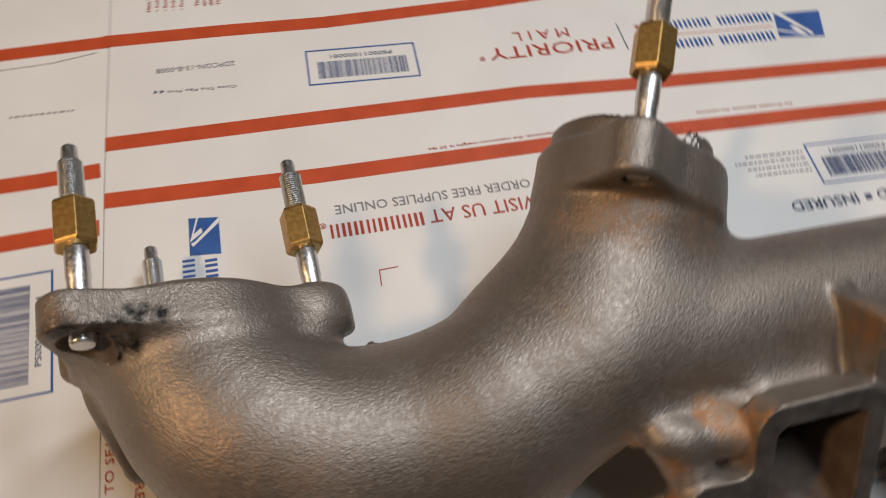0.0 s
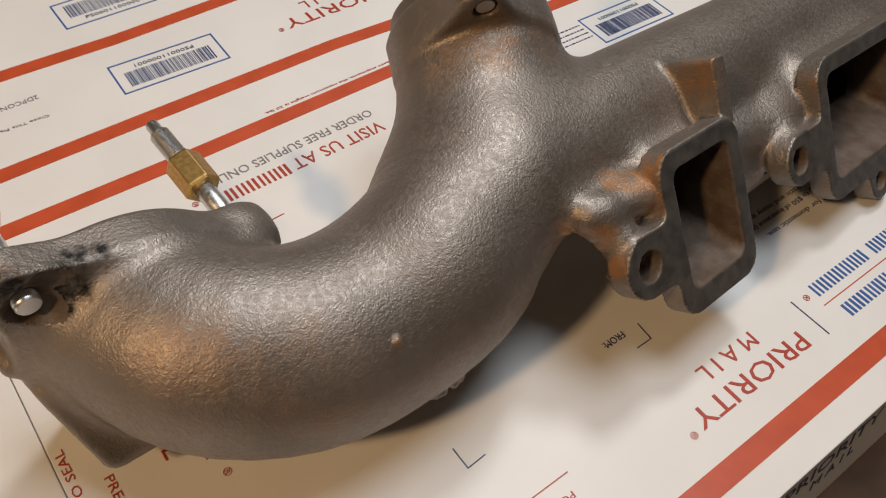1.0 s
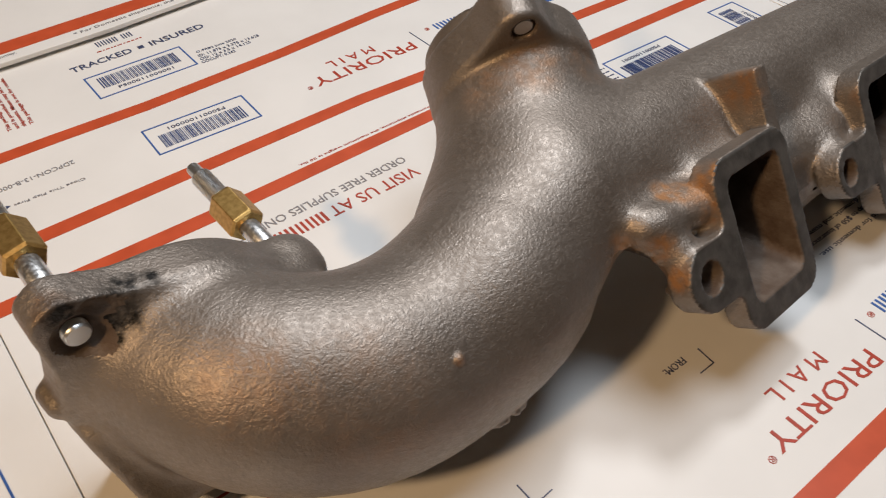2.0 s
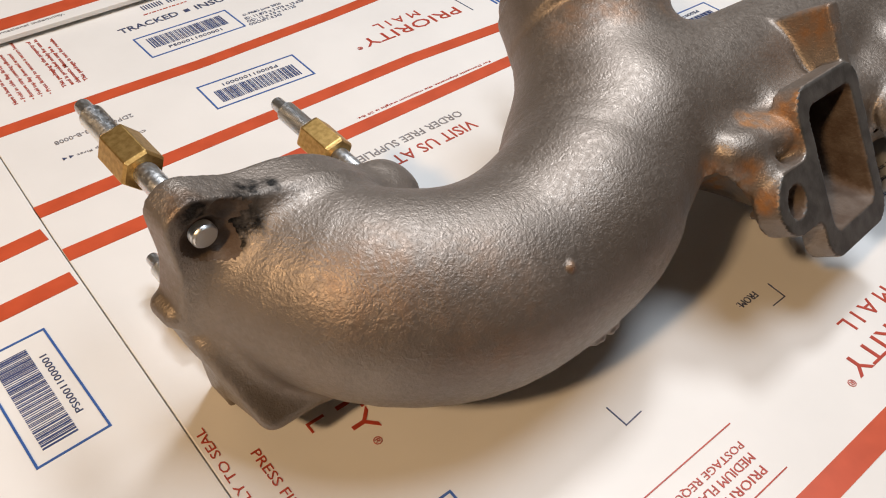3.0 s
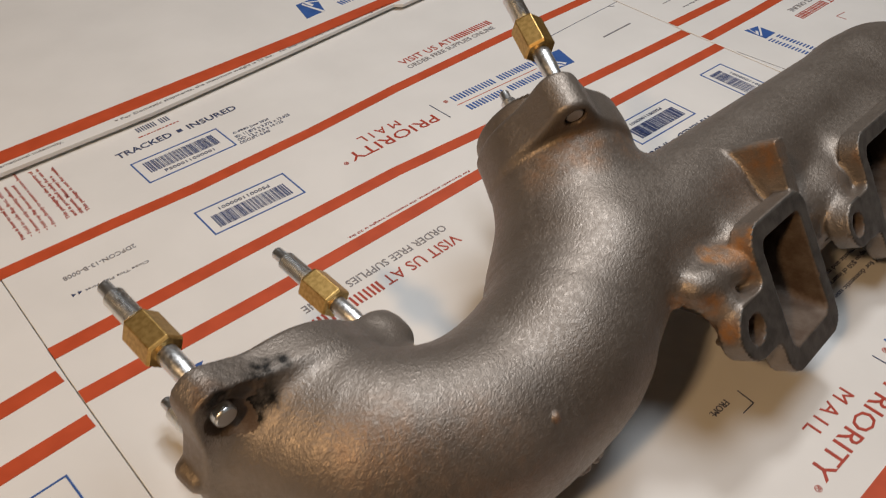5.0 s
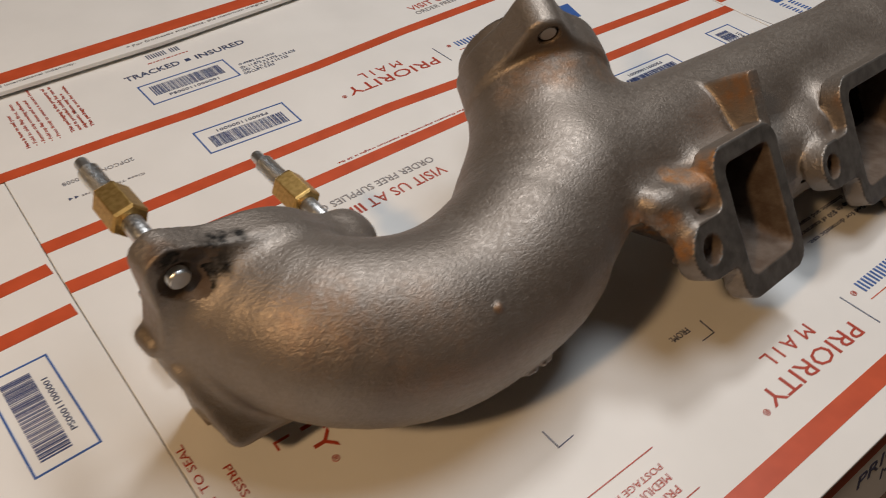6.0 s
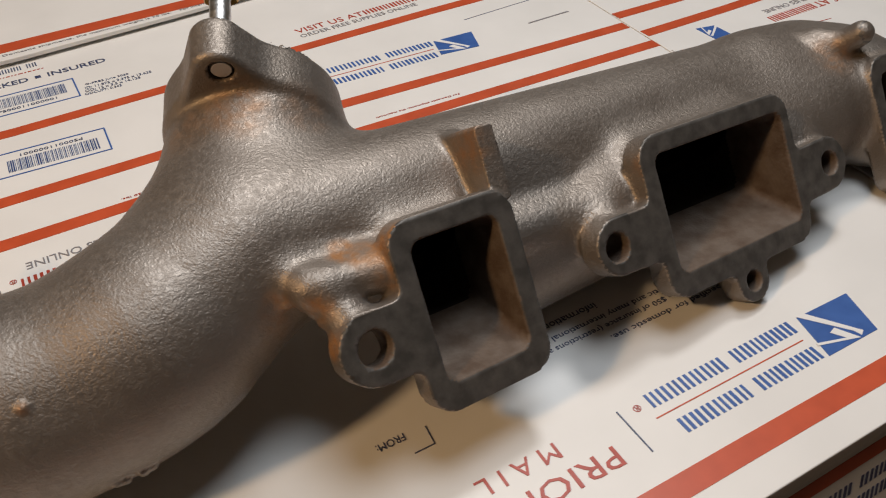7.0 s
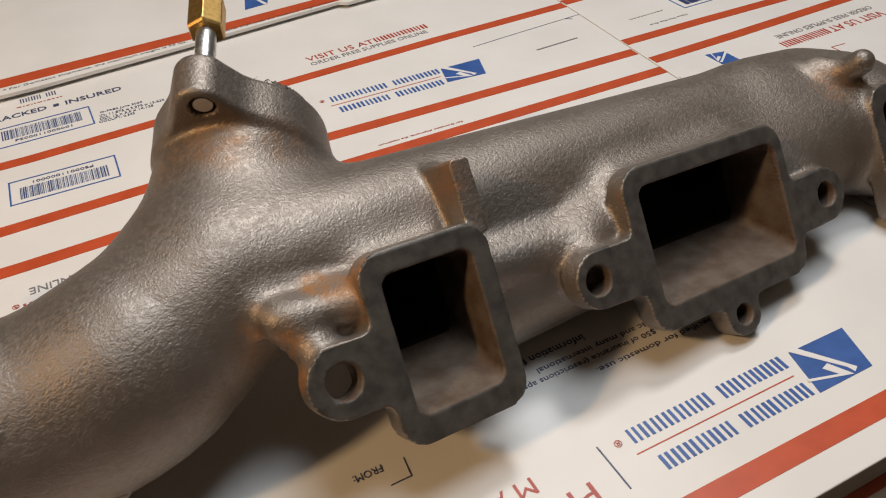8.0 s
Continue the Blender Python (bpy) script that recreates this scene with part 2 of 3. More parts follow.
FACE_N = np.array((0.0, -0.752, 0.659))  # out of the port faces
FACE_V = np.array((0.0, 0.659, 0.752))  # up along them
FACE_O = np.array((0.0, -0.096, 0.0858))
STUDS_L = [(-0.231, 0.0887), (-0.138, 0.0570), (-0.2117, -0.0097)]
CENTRE_L = (-0.1936, 0.0463)
M_N = np.array((0.37, 0.885, 0.285))
M_N = M_N / np.linalg.norm(M_N)
M_E = np.array((0.389, 0.129, -0.913))
M_E = M_E - M_N * (M_E @ M_N)
M_E = M_E / np.linalg.norm(M_E)
M_F = np.cross(M_N, M_E)
M_O = np.array((-0.0145, 0.0276, 0.139))
M_STUD = np.array((-0.0132, 0.0267, 0.1416))  # where the upper stud goes in
M_SPAN = 0.095
M_RING = [0.052, 0.0022, 0.0377, 0.0373]  # the round seat behind the flange: centre, radius, height
ELBOW = [(-0.1964, 0.0279, 0.0491, 0.0412), (-0.1788, -0.0109, 0.0531, 0.0432), (-0.1461, -0.0315, 0.0516, 0.0444), (-0.1079, -0.0361, 0.0527, 0.0448),
         (-0.07, -0.0321, 0.0623, 0.0457), (-0.0435, -0.0113, 0.0656, 0.0421), (-0.0152, 0.0115, 0.0795, 0.0404), (0.0096, 0.0428, 0.096, 0.0421)]


def spline(points, steps):
    pts = np.array(points)
    pts = np.vstack([2 * pts[0] - pts[1], pts, 2 * pts[-1] - pts[-2]])
    out = []
    for i in range(1, len(pts) - 2):
        a, b, c, d = pts[i - 1 : i + 3]
        for s in np.arange(steps) / steps:
            out.append(0.5 * (2 * b + (c - a) * s + (2 * a - 5 * b + 4 * c - d) * s * s + (3 * b - a - 3 * c + d) * s**3))
    return np.array(out + [pts[-2]])


ELBOW_LINE = spline(ELBOW, 4)
FLASH = [(-0.0927, -0.0778, 0.0384, 0.0022), (-0.0966, -0.0781, 0.0382, 0.0026), (-0.1036, -0.0782, 0.0379, 0.0025), (-0.1071, -0.0782, 0.0375, 0.0019),
         (-0.1277, -0.0648, 0.0846, 0.0021), (-0.1188, 0.0079, 0.0609, 0.002), (-0.116, 0.0083, 0.0583, 0.0016)]


def smin(a, b, k):
    h = np.clip(0.5 + 0.5 * (b - a) / k, 0, 1)
    return b + (a - b) * h - k * h * (1 - h)


def smax(a, b, k):
    return -smin(-a, -b, k)


def capsule(p, a, b, ra, rb=None):
    rb = ra if rb is None else rb
    a, b = np.array(a, np.float32), np.array(b, np.float32)
    ab = b - a
    t = np.clip(((p - a) @ ab) / (ab @ ab), 0, 1)
    return np.linalg.norm(p - a - t[:, None] * ab, axis=1) - (ra + (rb - ra) * t)


def segment2(u, v, a, b):
    ax, ay, bx, by = *a, *b
    t = np.clip(((u - ax) * (bx - ax) + (v - ay) * (by - ay)) / ((bx - ax) ** 2 + (by - ay) ** 2), 0, 1)
    return np.hypot(u - ax - t * (bx - ax), v - ay - t * (by - ay))


def polygon2(u, v, pts):
    """Signed distance to a polygon in the plane."""
    d = np.full(u.shape, 1e3, np.float32)
    inside = np.zeros(u.shape, bool)
    for (ax, ay), (bx, by) in zip(pts, pts[1:] + pts[:1]):
        d = np.minimum(d, segment2(u, v, (ax, ay), (bx, by)))
        if ay != by:
            inside ^= ((ay > v) != (by > v)) & (u < (bx - ax) * (v - ay) / (by - ay) + ax)
    return np.where(inside, -d, d)


def rect2(u, v, cx, cy, hx, hy, r):
    qx, qy = np.abs(u - cx) - hx + r, np.abs(v - cy) - hy + r
    return np.hypot(np.maximum(qx, 0), np.maximum(qy, 0)) + np.minimum(np.maximum(qx, qy), 0) - r


def plate(d2, w, low, high, r=0.0015):
    """A plane figure's distance drawn out between two heights, with rounded edges."""
    dw = np.abs(w - (low + high) / 2) - (high - low) / 2
    a, b = d2 + r, dw + r
    return np.hypot(np.maximum(a, 0), np.maximum(b, 0)) + np.minimum(np.maximum(a, b), 0) - r


PORTS = [(0.0450, 0.0222), (0.2146, 0.0490), (0.3842, 0.0222)]


def face_coords(p):
    q = p - FACE_O
    return p[:, 0], q @ FACE_V, q @ FACE_N


def d_elbow(p):
    d = np.full(len(p), 1e3)
    for a, b in zip(ELBOW_LINE, ELBOW_LINE[1:]):
        d = np.minimum(d, capsule(p, a[:3], b[:3], a[3], b[3]))
    for x, y, z, r in FLASH:
        d = smin(d, np.linalg.norm(p - np.array((x, y, z)), axis=1) - r, 0.0015)
    d = np.maximum(d, np.where(p[:, 0] < -0.10, p[:, 1] - 0.034, -1.0))
    return np.maximum(d, np.where(p[:, 0] > -0.06, mid_coords(p)[2] - 0.022, -1.0))


def d_flange_left(p):
    u, v, w = p[:, 0], p[:, 2], p[:, 1]
    knees = [(-0.2288, 0.0880), (-0.1405, 0.0530), STUDS_L[2]]
    d2 = polygon2(u, v, knees) - 0.0195
    for (ax, ay), (bx, by) in zip(knees, knees[1:] + knees[:1]):
        n = math.hypot(bx - ax, by - ay)
        d2 = smax(d2, ((u - ax) * (ay - by) + (v - ay) * (bx - ax)) / n - 0.0153, 0.003)
    d2 = smax(d2, (u + 0.1262) * 0.93 + (v - 0.06) * 0.36, 0.003)
    d2 = smin(d2, np.hypot(u - CENTRE_L[0], v - CENTRE_L[1]) - 0.047, 0.01)
    d = plate(d2, w, 0.0205, 0.0365, 0.0016)
    lobe = plate(smax(d2, v - 0.040, 0.004), w, -0.040, 0.0365, 0.0016)
    lobe = smax(lobe, (0.017 - (0.043 - v) * 1.09 - w) / 1.48, 0.005)
    lobe = smax(lobe, (-0.0250 + (0.030 - w) * 0.66 - v) / 1.20, 0.007)
    d = smin(d, lobe, 0.002)
    return smin(d, capsule(p, (-0.243, 0.026, 0.049), (-0.2435, 0.033, 0.049), 0.0048), 0.003)


def mid_coords(p):
    q = p - M_O
    return q @ M_E, q @ M_F, q @ M_N


def d_flange_mid(p):
    u, v, w = mid_coords(p)
    h = M_SPAN / 2
    d2 = polygon2(u, v, [(0.0, 0.0), (h, -0.025), (M_SPAN, 0.0), (h, 0.031)]) - 0.0125
    d2 = smin(d2, np.hypot(u - h, v - 0.001) - 0.0425, 0.004)
    ring = plate(np.hypot(u - M_RING[0], v - M_RING[1]) - M_RING[2], w, 0.010, M_RING[3], 0.003)
    return np.minimum(plate(d2, w, 0.0, 0.0250, 0.0035), ring)


LOG = [((-0.0248, -0.0215, 0.0803), (0.3644, -0.0177, 0.0725), 0.0376, 0.0365),
       ((0.098, -0.056, 0.052), (0.3751, -0.0539, 0.0733), 0.0325, 0.0342),
       ((0.3289, -0.0282, 0.0699), (0.3843, -0.0453, 0.0792), 0.0333, 0.0333)]
MELT = [0.0204, 0.018]  # how softly the log and the runners run into the elbow


def d_log(p):
    d = capsule(p, *LOG[0])
    d = smin(d, capsule(p, *LOG[1]), 0.02)
    return smin(d, capsule(p, *LOG[2]), 0.03)


def d_runners(p):
    u, v, w = face_coords(p)
    d = None
    deep = np.clip(-w, 0, 0.075)
    for cx, hx in PORTS:
        r = plate(rect2(u, v, cx, 0.24 * deep, hx + 0.0045, 0.0375 - 0.24 * deep, 0.014), w, -0.075, -0.003, 0.004)
        d = r if d is None else np.minimum(d, r)
    return d


def outline_one(u, v, cx=0.045, hx=0.0222, side=-1, lug=-0.0045):
    d = rect2(u, v, cx, -0.001, hx + 0.0098, 0.0425, 0.012)
    d = smin(d, segment2(u, v, (lug, -0.0045), (cx + side * 0.02, -0.0055)) - 0.0158, 0.006)
    return d


def outline_two(u, v):
    d = rect2(u, v, 0.2130, -0.001, 0.0575, 0.0425, 0.013)
    d = smin(d, segment2(u, v, (0.1310, -0.005), (0.17, -0.006)) - 0.0145, 0.006)
    d = smin(d, segment2(u, v, (0.2960, -0.0075), (0.25, -0.010)) - 0.0155, 0.006)
    return smin(d, segment2(u, v, (0.214, -0.0505), (0.212, -0.03)) - 0.0120, 0.006)


def d_face_plates(p):
    u, v, w = face_coords(p)
    one = plate(outline_one(u, v), w, -0.013, 0.0, 0.0008)
    two = plate(outline_two(u, v), w, -0.013, 0.0, 0.0008)
    three = plate(outline_one(u, v, 0.3842, 0.0222, 1, 0.4330), w, -0.013, 0.0, 0.0008)
    return one, two, three


def d_boss(p):
    u, v, w = face_coords(p)
    a = plate(rect2(u, v, 0.0757, 0.052, 0.0052, 0.0175, 0.0025), w, -0.05, -0.0035, 0.0008)
    return a


def d_nub(p):
    return smin(capsule(p, (0.352, -0.040, 0.105), (0.357, -0.055, 0.127), 0.0095, 0.0075), capsule(p, (0.345, -0.03, 0.10), (0.35, -0.035, 0.108), 0.013), 0.01)


ARCH = [(-0.0160, -0.0765, 0.0830, 0.0030), (-0.0125, -0.0800, 0.0815, 0.0026), (-0.0185, -0.0720, 0.0850, 0.0026), (-0.0210, -0.0680, 0.0860, 0.0022), (-0.0140, -0.0860, 0.0760, 0.0022),
        (-0.0165, -0.0880, 0.0720, 0.0020), (-0.0260, -0.0640, 0.0860, 0.0018)]


def d_lug_web(p):
    d = capsule(p, (-0.0045, -0.0905, 0.0800), (-0.012, -0.068, 0.0910), 0.0120, 0.008)
    d = smin(d, capsule(p, (-0.012, -0.068, 0.0925), (-0.040, -0.030, 0.0900), 0.0085, 0.010), 0.006)
    d = smin(d, capsule(p, (-0.018, -0.066, 0.0930), (0.012, -0.072, 0.0950), 0.0080), 0.005)
    d = smin(d, capsule(p, (0.012, -0.064, 0.0900), (-0.030, -0.036, 0.0880), 0.0110), 0.008)
    for x, y, z, q in ARCH:
        d = smin(d, np.linalg.norm(p - np.array((x, y, z)), axis=1) - q, 0.0018)
    d = smax(d, -capsule(p, (-0.050, -0.085, 0.066), (-0.012, -0.055, 0.070), 0.0140, 0.0120), 0.003)
    return smax(d, -capsule(p, (-0.0035, -0.0905, 0.0990), (0.0165, -0.0840, 0.1060), 0.0060, 0.0050), 0.004)


WEBS = [((0.1300, -0.092, 0.078), (0.150, -0.060, 0.080), 0.012, 0.014), ((0.2975, -0.095, 0.075), (0.285, -0.055, 0.078), 0.012, 0.014),
        ((0.214, -0.122, 0.042), (0.214, -0.075, 0.045), 0.0105, 0.012), ((0.05, -0.066, 0.081), (0.16, -0.068, 0.081), 0.010, 0.010),
        ((-0.139, 0.028, 0.0600), (-0.150, 0.006, 0.0600), 0.0115, 0.011)]


def d_cut(p):
    """What is hollow: bores, ports and bolt holes."""
    u, v, w = face_coords(p)
    d = capsule(p, (0.0, -0.018, 0.0785), (0.36, -0.018, 0.0730), 0.0320)
    deep = np.clip(-w, 0, 0.07)
    for cx, hx in PORTS:
        d = np.minimum(d, plate(rect2(u, v, cx, 0.27 * deep, hx, 0.0310 - 0.27 * deep, 0.006), w, -0.075, 0.02, 0.002) * 0.87)
    d = np.minimum(d, capsule(p, (-0.231, 0.013, 0.0887), (-0.229, -0.012, 0.0920), 0.0118, 0.0135))
    d = np.minimum(d, capsule(p, (-0.224, 0.015, 0.0970), (-0.190, 0.012, 0.1000), 0.0075, 0.0026))
    for x, s, r in ((-0.0045, -0.0045, 0.0076), (0.1290, -0.0050, 0.0072), (0.2965, -0.0075, 0.0070), (0.214, -0.0510, 0.0056), (0.4330, -0.0045, 0.0072)):
        d = np.minimum(d, plate(np.hypot(u - x, v - s) - r, w, -0.05, 0.02, 0.0004))
    a, b, c = mid_coords(p)
    shift = M_STUD - M_O
    d = np.minimum(d, plate(np.hypot(a - shift @ M_E, b - shift @ M_F) - 0.0058, c, -0.012, 0.012, 0.0004))
    d = np.minimum(d, plate(np.hypot(a - M_SPAN / 2, b) - 0.032, c, -0.004, 0.05, 0.002))
    y = p[:, 1]
    d = np.minimum(d, plate(np.hypot(p[:, 0] - CENTRE_L[0], p[:, 2] - CENTRE_L[1]) - 0.032, y, 0.022, 0.06, 0.002))
    return d


def d_parts(p):
    one, two, three = d_face_plates(p)
    return [("elbow_pipe", d_elbow(p)), ("outlet_flange", d_flange_left(p)), ("outlet_flange", d_flange_mid(p)), ("log_body", d_log(p)),
            ("log_body", d_runners(p)), ("port_flange", one), ("port_flange", two), ("port_flange", three), ("mounting_boss", d_boss(p)),
            ("casting_nub", d_nub(p)), ("lug_web", d_lug_web(p))] + [("lug_web", capsule(p, *w)) for w in WEBS]


def d_whole(p):
    e = dict(enumerate(d for _, d in d_parts(p)))
    d = smin(e[0], e[3], MELT[0])
    d = smin(d, e[4], MELT[1])
    d = smin(d, e[10], 0.006)
    for k in range(11, 11 + len(WEBS)):
        d = smin(d, e[k], 0.010)
    d = smin(d, e[1], 0.013)
    d = smin(d, e[2], 0.004)
    d = smin(d, e[8], 0.004)
    d = smin(d, e[9], 0.005)
    for k in (5, 6, 7):
        d = smin(d, e[k], 0.003)
    u, v, w = face_coords(p)
    d = np.maximum(d, np.where(v < 0.046, w, -1.0))
    return smax(d, -d_cut(p), 0.0012)


def in_batches(fn, p, size=400000):
    return np.concatenate([fn(p[i : i + size]) for i in range(0, len(p), size)])


def shell(fn, low, high, step, block=8):
    """Quads over the surface where a distance is nought, one vertex a grid cell."""
    low = np.array(low)
    nb = np.ceil((np.array(high) - low) / (step * block)).astype(int)
    n = nb * block + 1
    bi = np.stack(np.meshgrid(*[np.arange(k) for k in nb], indexing="ij"), -1).reshape(-1, 3)
    mid = in_batches(fn, low + (bi + 0.5) * block * step)
    grid = np.ones(n, np.float32)
    inner = bi[mid < 0]
    for i, j, k in inner:
        grid[i * block : (i + 1) * block + 1, j * block : (j + 1) * block + 1, k * block : (k + 1) * block + 1] = -1
    near = bi[np.abs(mid) < block * step * 0.87 * 1.25 + 0.004]
    off = np.stack(np.meshgrid(*[np.arange(block + 1)] * 3, indexing="ij"), -1).reshape(-1, 3)
    idx = np.unique(((near[:, None] * block + off[None]).reshape(-1, 3) @ np.array((n[1] * n[2], n[2], 1))))
    ijk = np.stack(np.unravel_index(idx, n), -1)
    grid.reshape(-1)[idx] = in_batches(fn, low + ijk * step)
    s = grid < 0
    c = n - 1
    corner = [s[i : c[0] + i, j : c[1] + j, k : c[2] + k] for i in (0, 1) for j in (0, 1) for k in (0, 1)]
    total = np.sum(corner, axis=0, dtype=np.int8)
    act = np.argwhere((total > 0) & (total < 8))
    number = np.full(c, -1, np.int32)
    number[tuple(act.T)] = np.arange(len(act))
    pos, cnt = np.zeros((len(act), 3)), np.zeros(len(act))
    cube = [np.array((i, j, k)) for i in (0, 1) for j in (0, 1) for k in (0, 1)]
    for a in cube:
        for axis in range(3):
            if a[axis]:
                continue
            b = a.copy()
            b[axis] = 1
            va, vb = grid[tuple((act + a).T)], grid[tuple((act + b).T)]
            hit = (va < 0) != (vb < 0)
            t = np.where(hit, va / np.where(hit, va - vb, 1), 0)[:, None]
            pos += hit[:, None] * (act + a + t * (b - a))
            cnt += hit
    verts = low + pos / cnt[:, None] * step
    faces = []
    for axis in range(3):
        o1, o2 = [np.eye(3, dtype=int)[(axis + k) % 3] for k in (1, 2)]
        ends = [slice(0, m) for m in n]
        lo, hi = list(ends), list(ends)
        lo[axis], hi[axis] = slice(0, n[axis] - 1), slice(1, n[axis])
        a, b = s[tuple(lo)], s[tuple(hi)]
        e = np.argwhere(a != b)
        e = e[np.all((e - o1 - o2 >= 0) & (e < c), axis=1)]
        q = np.stack([number[tuple((e - x).T)] for x in (o1 * 0, o1, o1 + o2, o2)], 1)
        flip = ~a[tuple(e.T)]
        q[flip] = q[flip][:, ::-1]
        faces.append(q[np.all(q >= 0, axis=1)])
    faces = np.concatenate(faces)

    def slope(p):
        h = 0.0004
        g = np.stack([in_batches(fn, p + h * x) - in_batches(fn, p - h * x) for x in np.eye(3)], 1) / (2 * h)
        return g / np.maximum(np.linalg.norm(g, axis=1), 1e-6)[:, None]

    g = slope(verts)
    move = np.clip(in_batches(fn, verts), -0.5 * step, 0.5 * step)
    verts = verts - g * move[:, None]
    return verts, faces, slope(verts)


def exhaust_manifold():
    thing = tagged(new("exhaust_manifold"), "cast-iron exhaust manifold in grey-brown heat coating, lying on cardboard", "exhaust manifold")
    thing.matrix_world = SEAT
    verts, faces, normals = shell(d_whole, (-0.262, -0.146, -0.045), (0.462, 0.100, 0.180), GRID)
    centre = verts[faces].mean(1)
    names = [n for n, _ in d_parts(centre[:1])]
    owner = np.argmin(np.stack([d for _, d in d_parts(centre)], 1), 1)
    bore = in_batches(d_cut, centre) < 0.0006
    owner = np.where((owner >= 10) | (owner == 4), 3, owner)
    owner = np.where(bore, len(names), owner)
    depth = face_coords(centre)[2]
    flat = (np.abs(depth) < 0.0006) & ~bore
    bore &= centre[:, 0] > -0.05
    # Faces deep behind the ports take the painted shade.
    shaded = bore & (depth < -0.040) & (centre[:, 1] < 0.02)
    labels = {"elbow_pipe": "swept elbow pipe with sand-cast skin", "port_flange": "flat machined port flange", "mounting_boss": "square mounting boss with a brown side",
              "outlet_flange": "thick bolted outlet flange"}
    for k, name in enumerate(names + ["inner_bore"]):
        mine = owner == k
        if not mine.any():
            continue
        used, back = np.unique(faces[mine], return_inverse=True)
        me = bpy.data.meshes.new(name)
        me.from_pydata(verts[used].tolist(), [], back.reshape(-1, 4).tolist())
        me.polygons.foreach_set("use_smooth", [True] * len(me.polygons))
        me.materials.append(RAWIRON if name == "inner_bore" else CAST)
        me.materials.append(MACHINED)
        me.materials.append(BORE_SHADE)
        me.polygons.foreach_set("material_index", (flat + 2 * shaded)[mine].astype(np.int32))
        me.normals_split_custom_set_from_vertices(normals[used].tolist())
        ob = new(name, me)
        ob.parent = thing
        if name in labels:
            tagged(ob, labels[name])
    return thing


def nut_mesh():
    bm = bmesh.new()
    across, half = 0.0160, 0.0105
    rad = across / math.sqrt(3)
    rings = []
    for r, y in ((0.0048, -half), (rad * 0.90, -half), (rad, -half + 0.0014), (rad, half - 0.0014), (rad * 0.90, half), (0.0048, half)):
        rings.append([bm.verts.new((r * math.cos(math.pi * k / 3 + 0.3), y, r * math.sin(math.pi * k / 3 + 0.3))) for k in range(6)])
    for a, b in zip(rings, rings[1:] + rings[:1]):
        for k in range(6):
            bm.faces.new((a[k], a[(k + 1) % 6], b[(k + 1) % 6], b[k]))
    bmesh.ops.recalc_face_normals(bm, faces=list(bm.faces))
    bmesh.ops.bevel(bm, geom=[e for e in bm.edges if abs(e.verts[0].co.y) < half - 0.001 and abs(e.verts[1].co.y) < half - 0.001], offset=0.0004, segments=2, affect="EDGES", profile=0.5)
    return bm


def stud_profile(back):
    """From the end under the flange to the dog point: y = 0 on the flange's outer face."""
    prof = [(0.0001, back), (0.0044, back), (0.0050, back + 0.0008)]
    y = back + 0.0012
    while y < -0.019:
        prof += [(0.0051, y), (0.0045, y + 0.0006)]
        y += 0.0012
    prof += [(0.0046, -0.018), (0.0046, 0.001), (0.0049, 0.002), (0.0049, 0.0145), (0.0046, 0.0155)]
    y = 0.036
    prof += [(0.0046, y)]
    while y < 0.0565:
        prof += [(0.0052, y + 0.0003), (0.0046, y + 0.0009)]
        y += 0.0012
    prof += [(0.0046, 0.0575), (0.0035, 0.0588), (0.0034, 0.0645), (0.0031, 0.0652), (0.0001, 0.0652)]
    return prof


def studs(thing):
    first = part("stud", turned(stud_profile(-0.0268), 24), STEEL, thing, "zinc-plated threaded stud")
    smooth(first, 50)
    nut = part("nut", nut_mesh(), BRASS, first, "long hexagonal brass nut")
    short = part("stud", turned(stud_profile(-0.0295), 24), STEEL, thing, "zinc-plated threaded stud")
    smooth(short, 50)
    nut_two = part("nut", nut_mesh(), BRASS, short, "long hexagonal brass nut")
    nut.location = nut_two.location = (0, 0.0262, 0)
    poses = [Matrix.Translation((x, 0.046, z)) for x, z in STUDS_L]
    first.matrix_basis = poses[0]
    for m in poses[1:]:
        copy_thing(short, m)
    turn = Matrix(((M_F[0], M_N[0], -M_E[0], 0), (M_F[1], M_N[1], -M_E[1], 0), (M_F[2], M_N[2], -M_E[2], 0), (0, 0, 0, 1)))
    if turn.determinant() < 0:
        turn = turn @ Matrix.Diagonal((-1, 1, 1, 1))
    for k, u in enumerate((0.0, M_SPAN)):
        at = M_STUD + M_E * u + M_N * 0.0305
        m = Matrix.Translation(at.tolist()) @ turn
        if k:
            copy_thing(short, m)
        else:
            short.matrix_basis = m


GRID = 0.0017
MANIFOLD = exhaust_manifold()
studs(MANIFOLD)


# ---- the printed cardboard ----
INK = 0.00035  # thickness of a print


def sheet(name, corners, high, label, thick=0.0035):
    thing = tagged(part(name, slab(corners, high - thick, high, 0.0006), CARD), label, "cardboard sheet")
    return thing


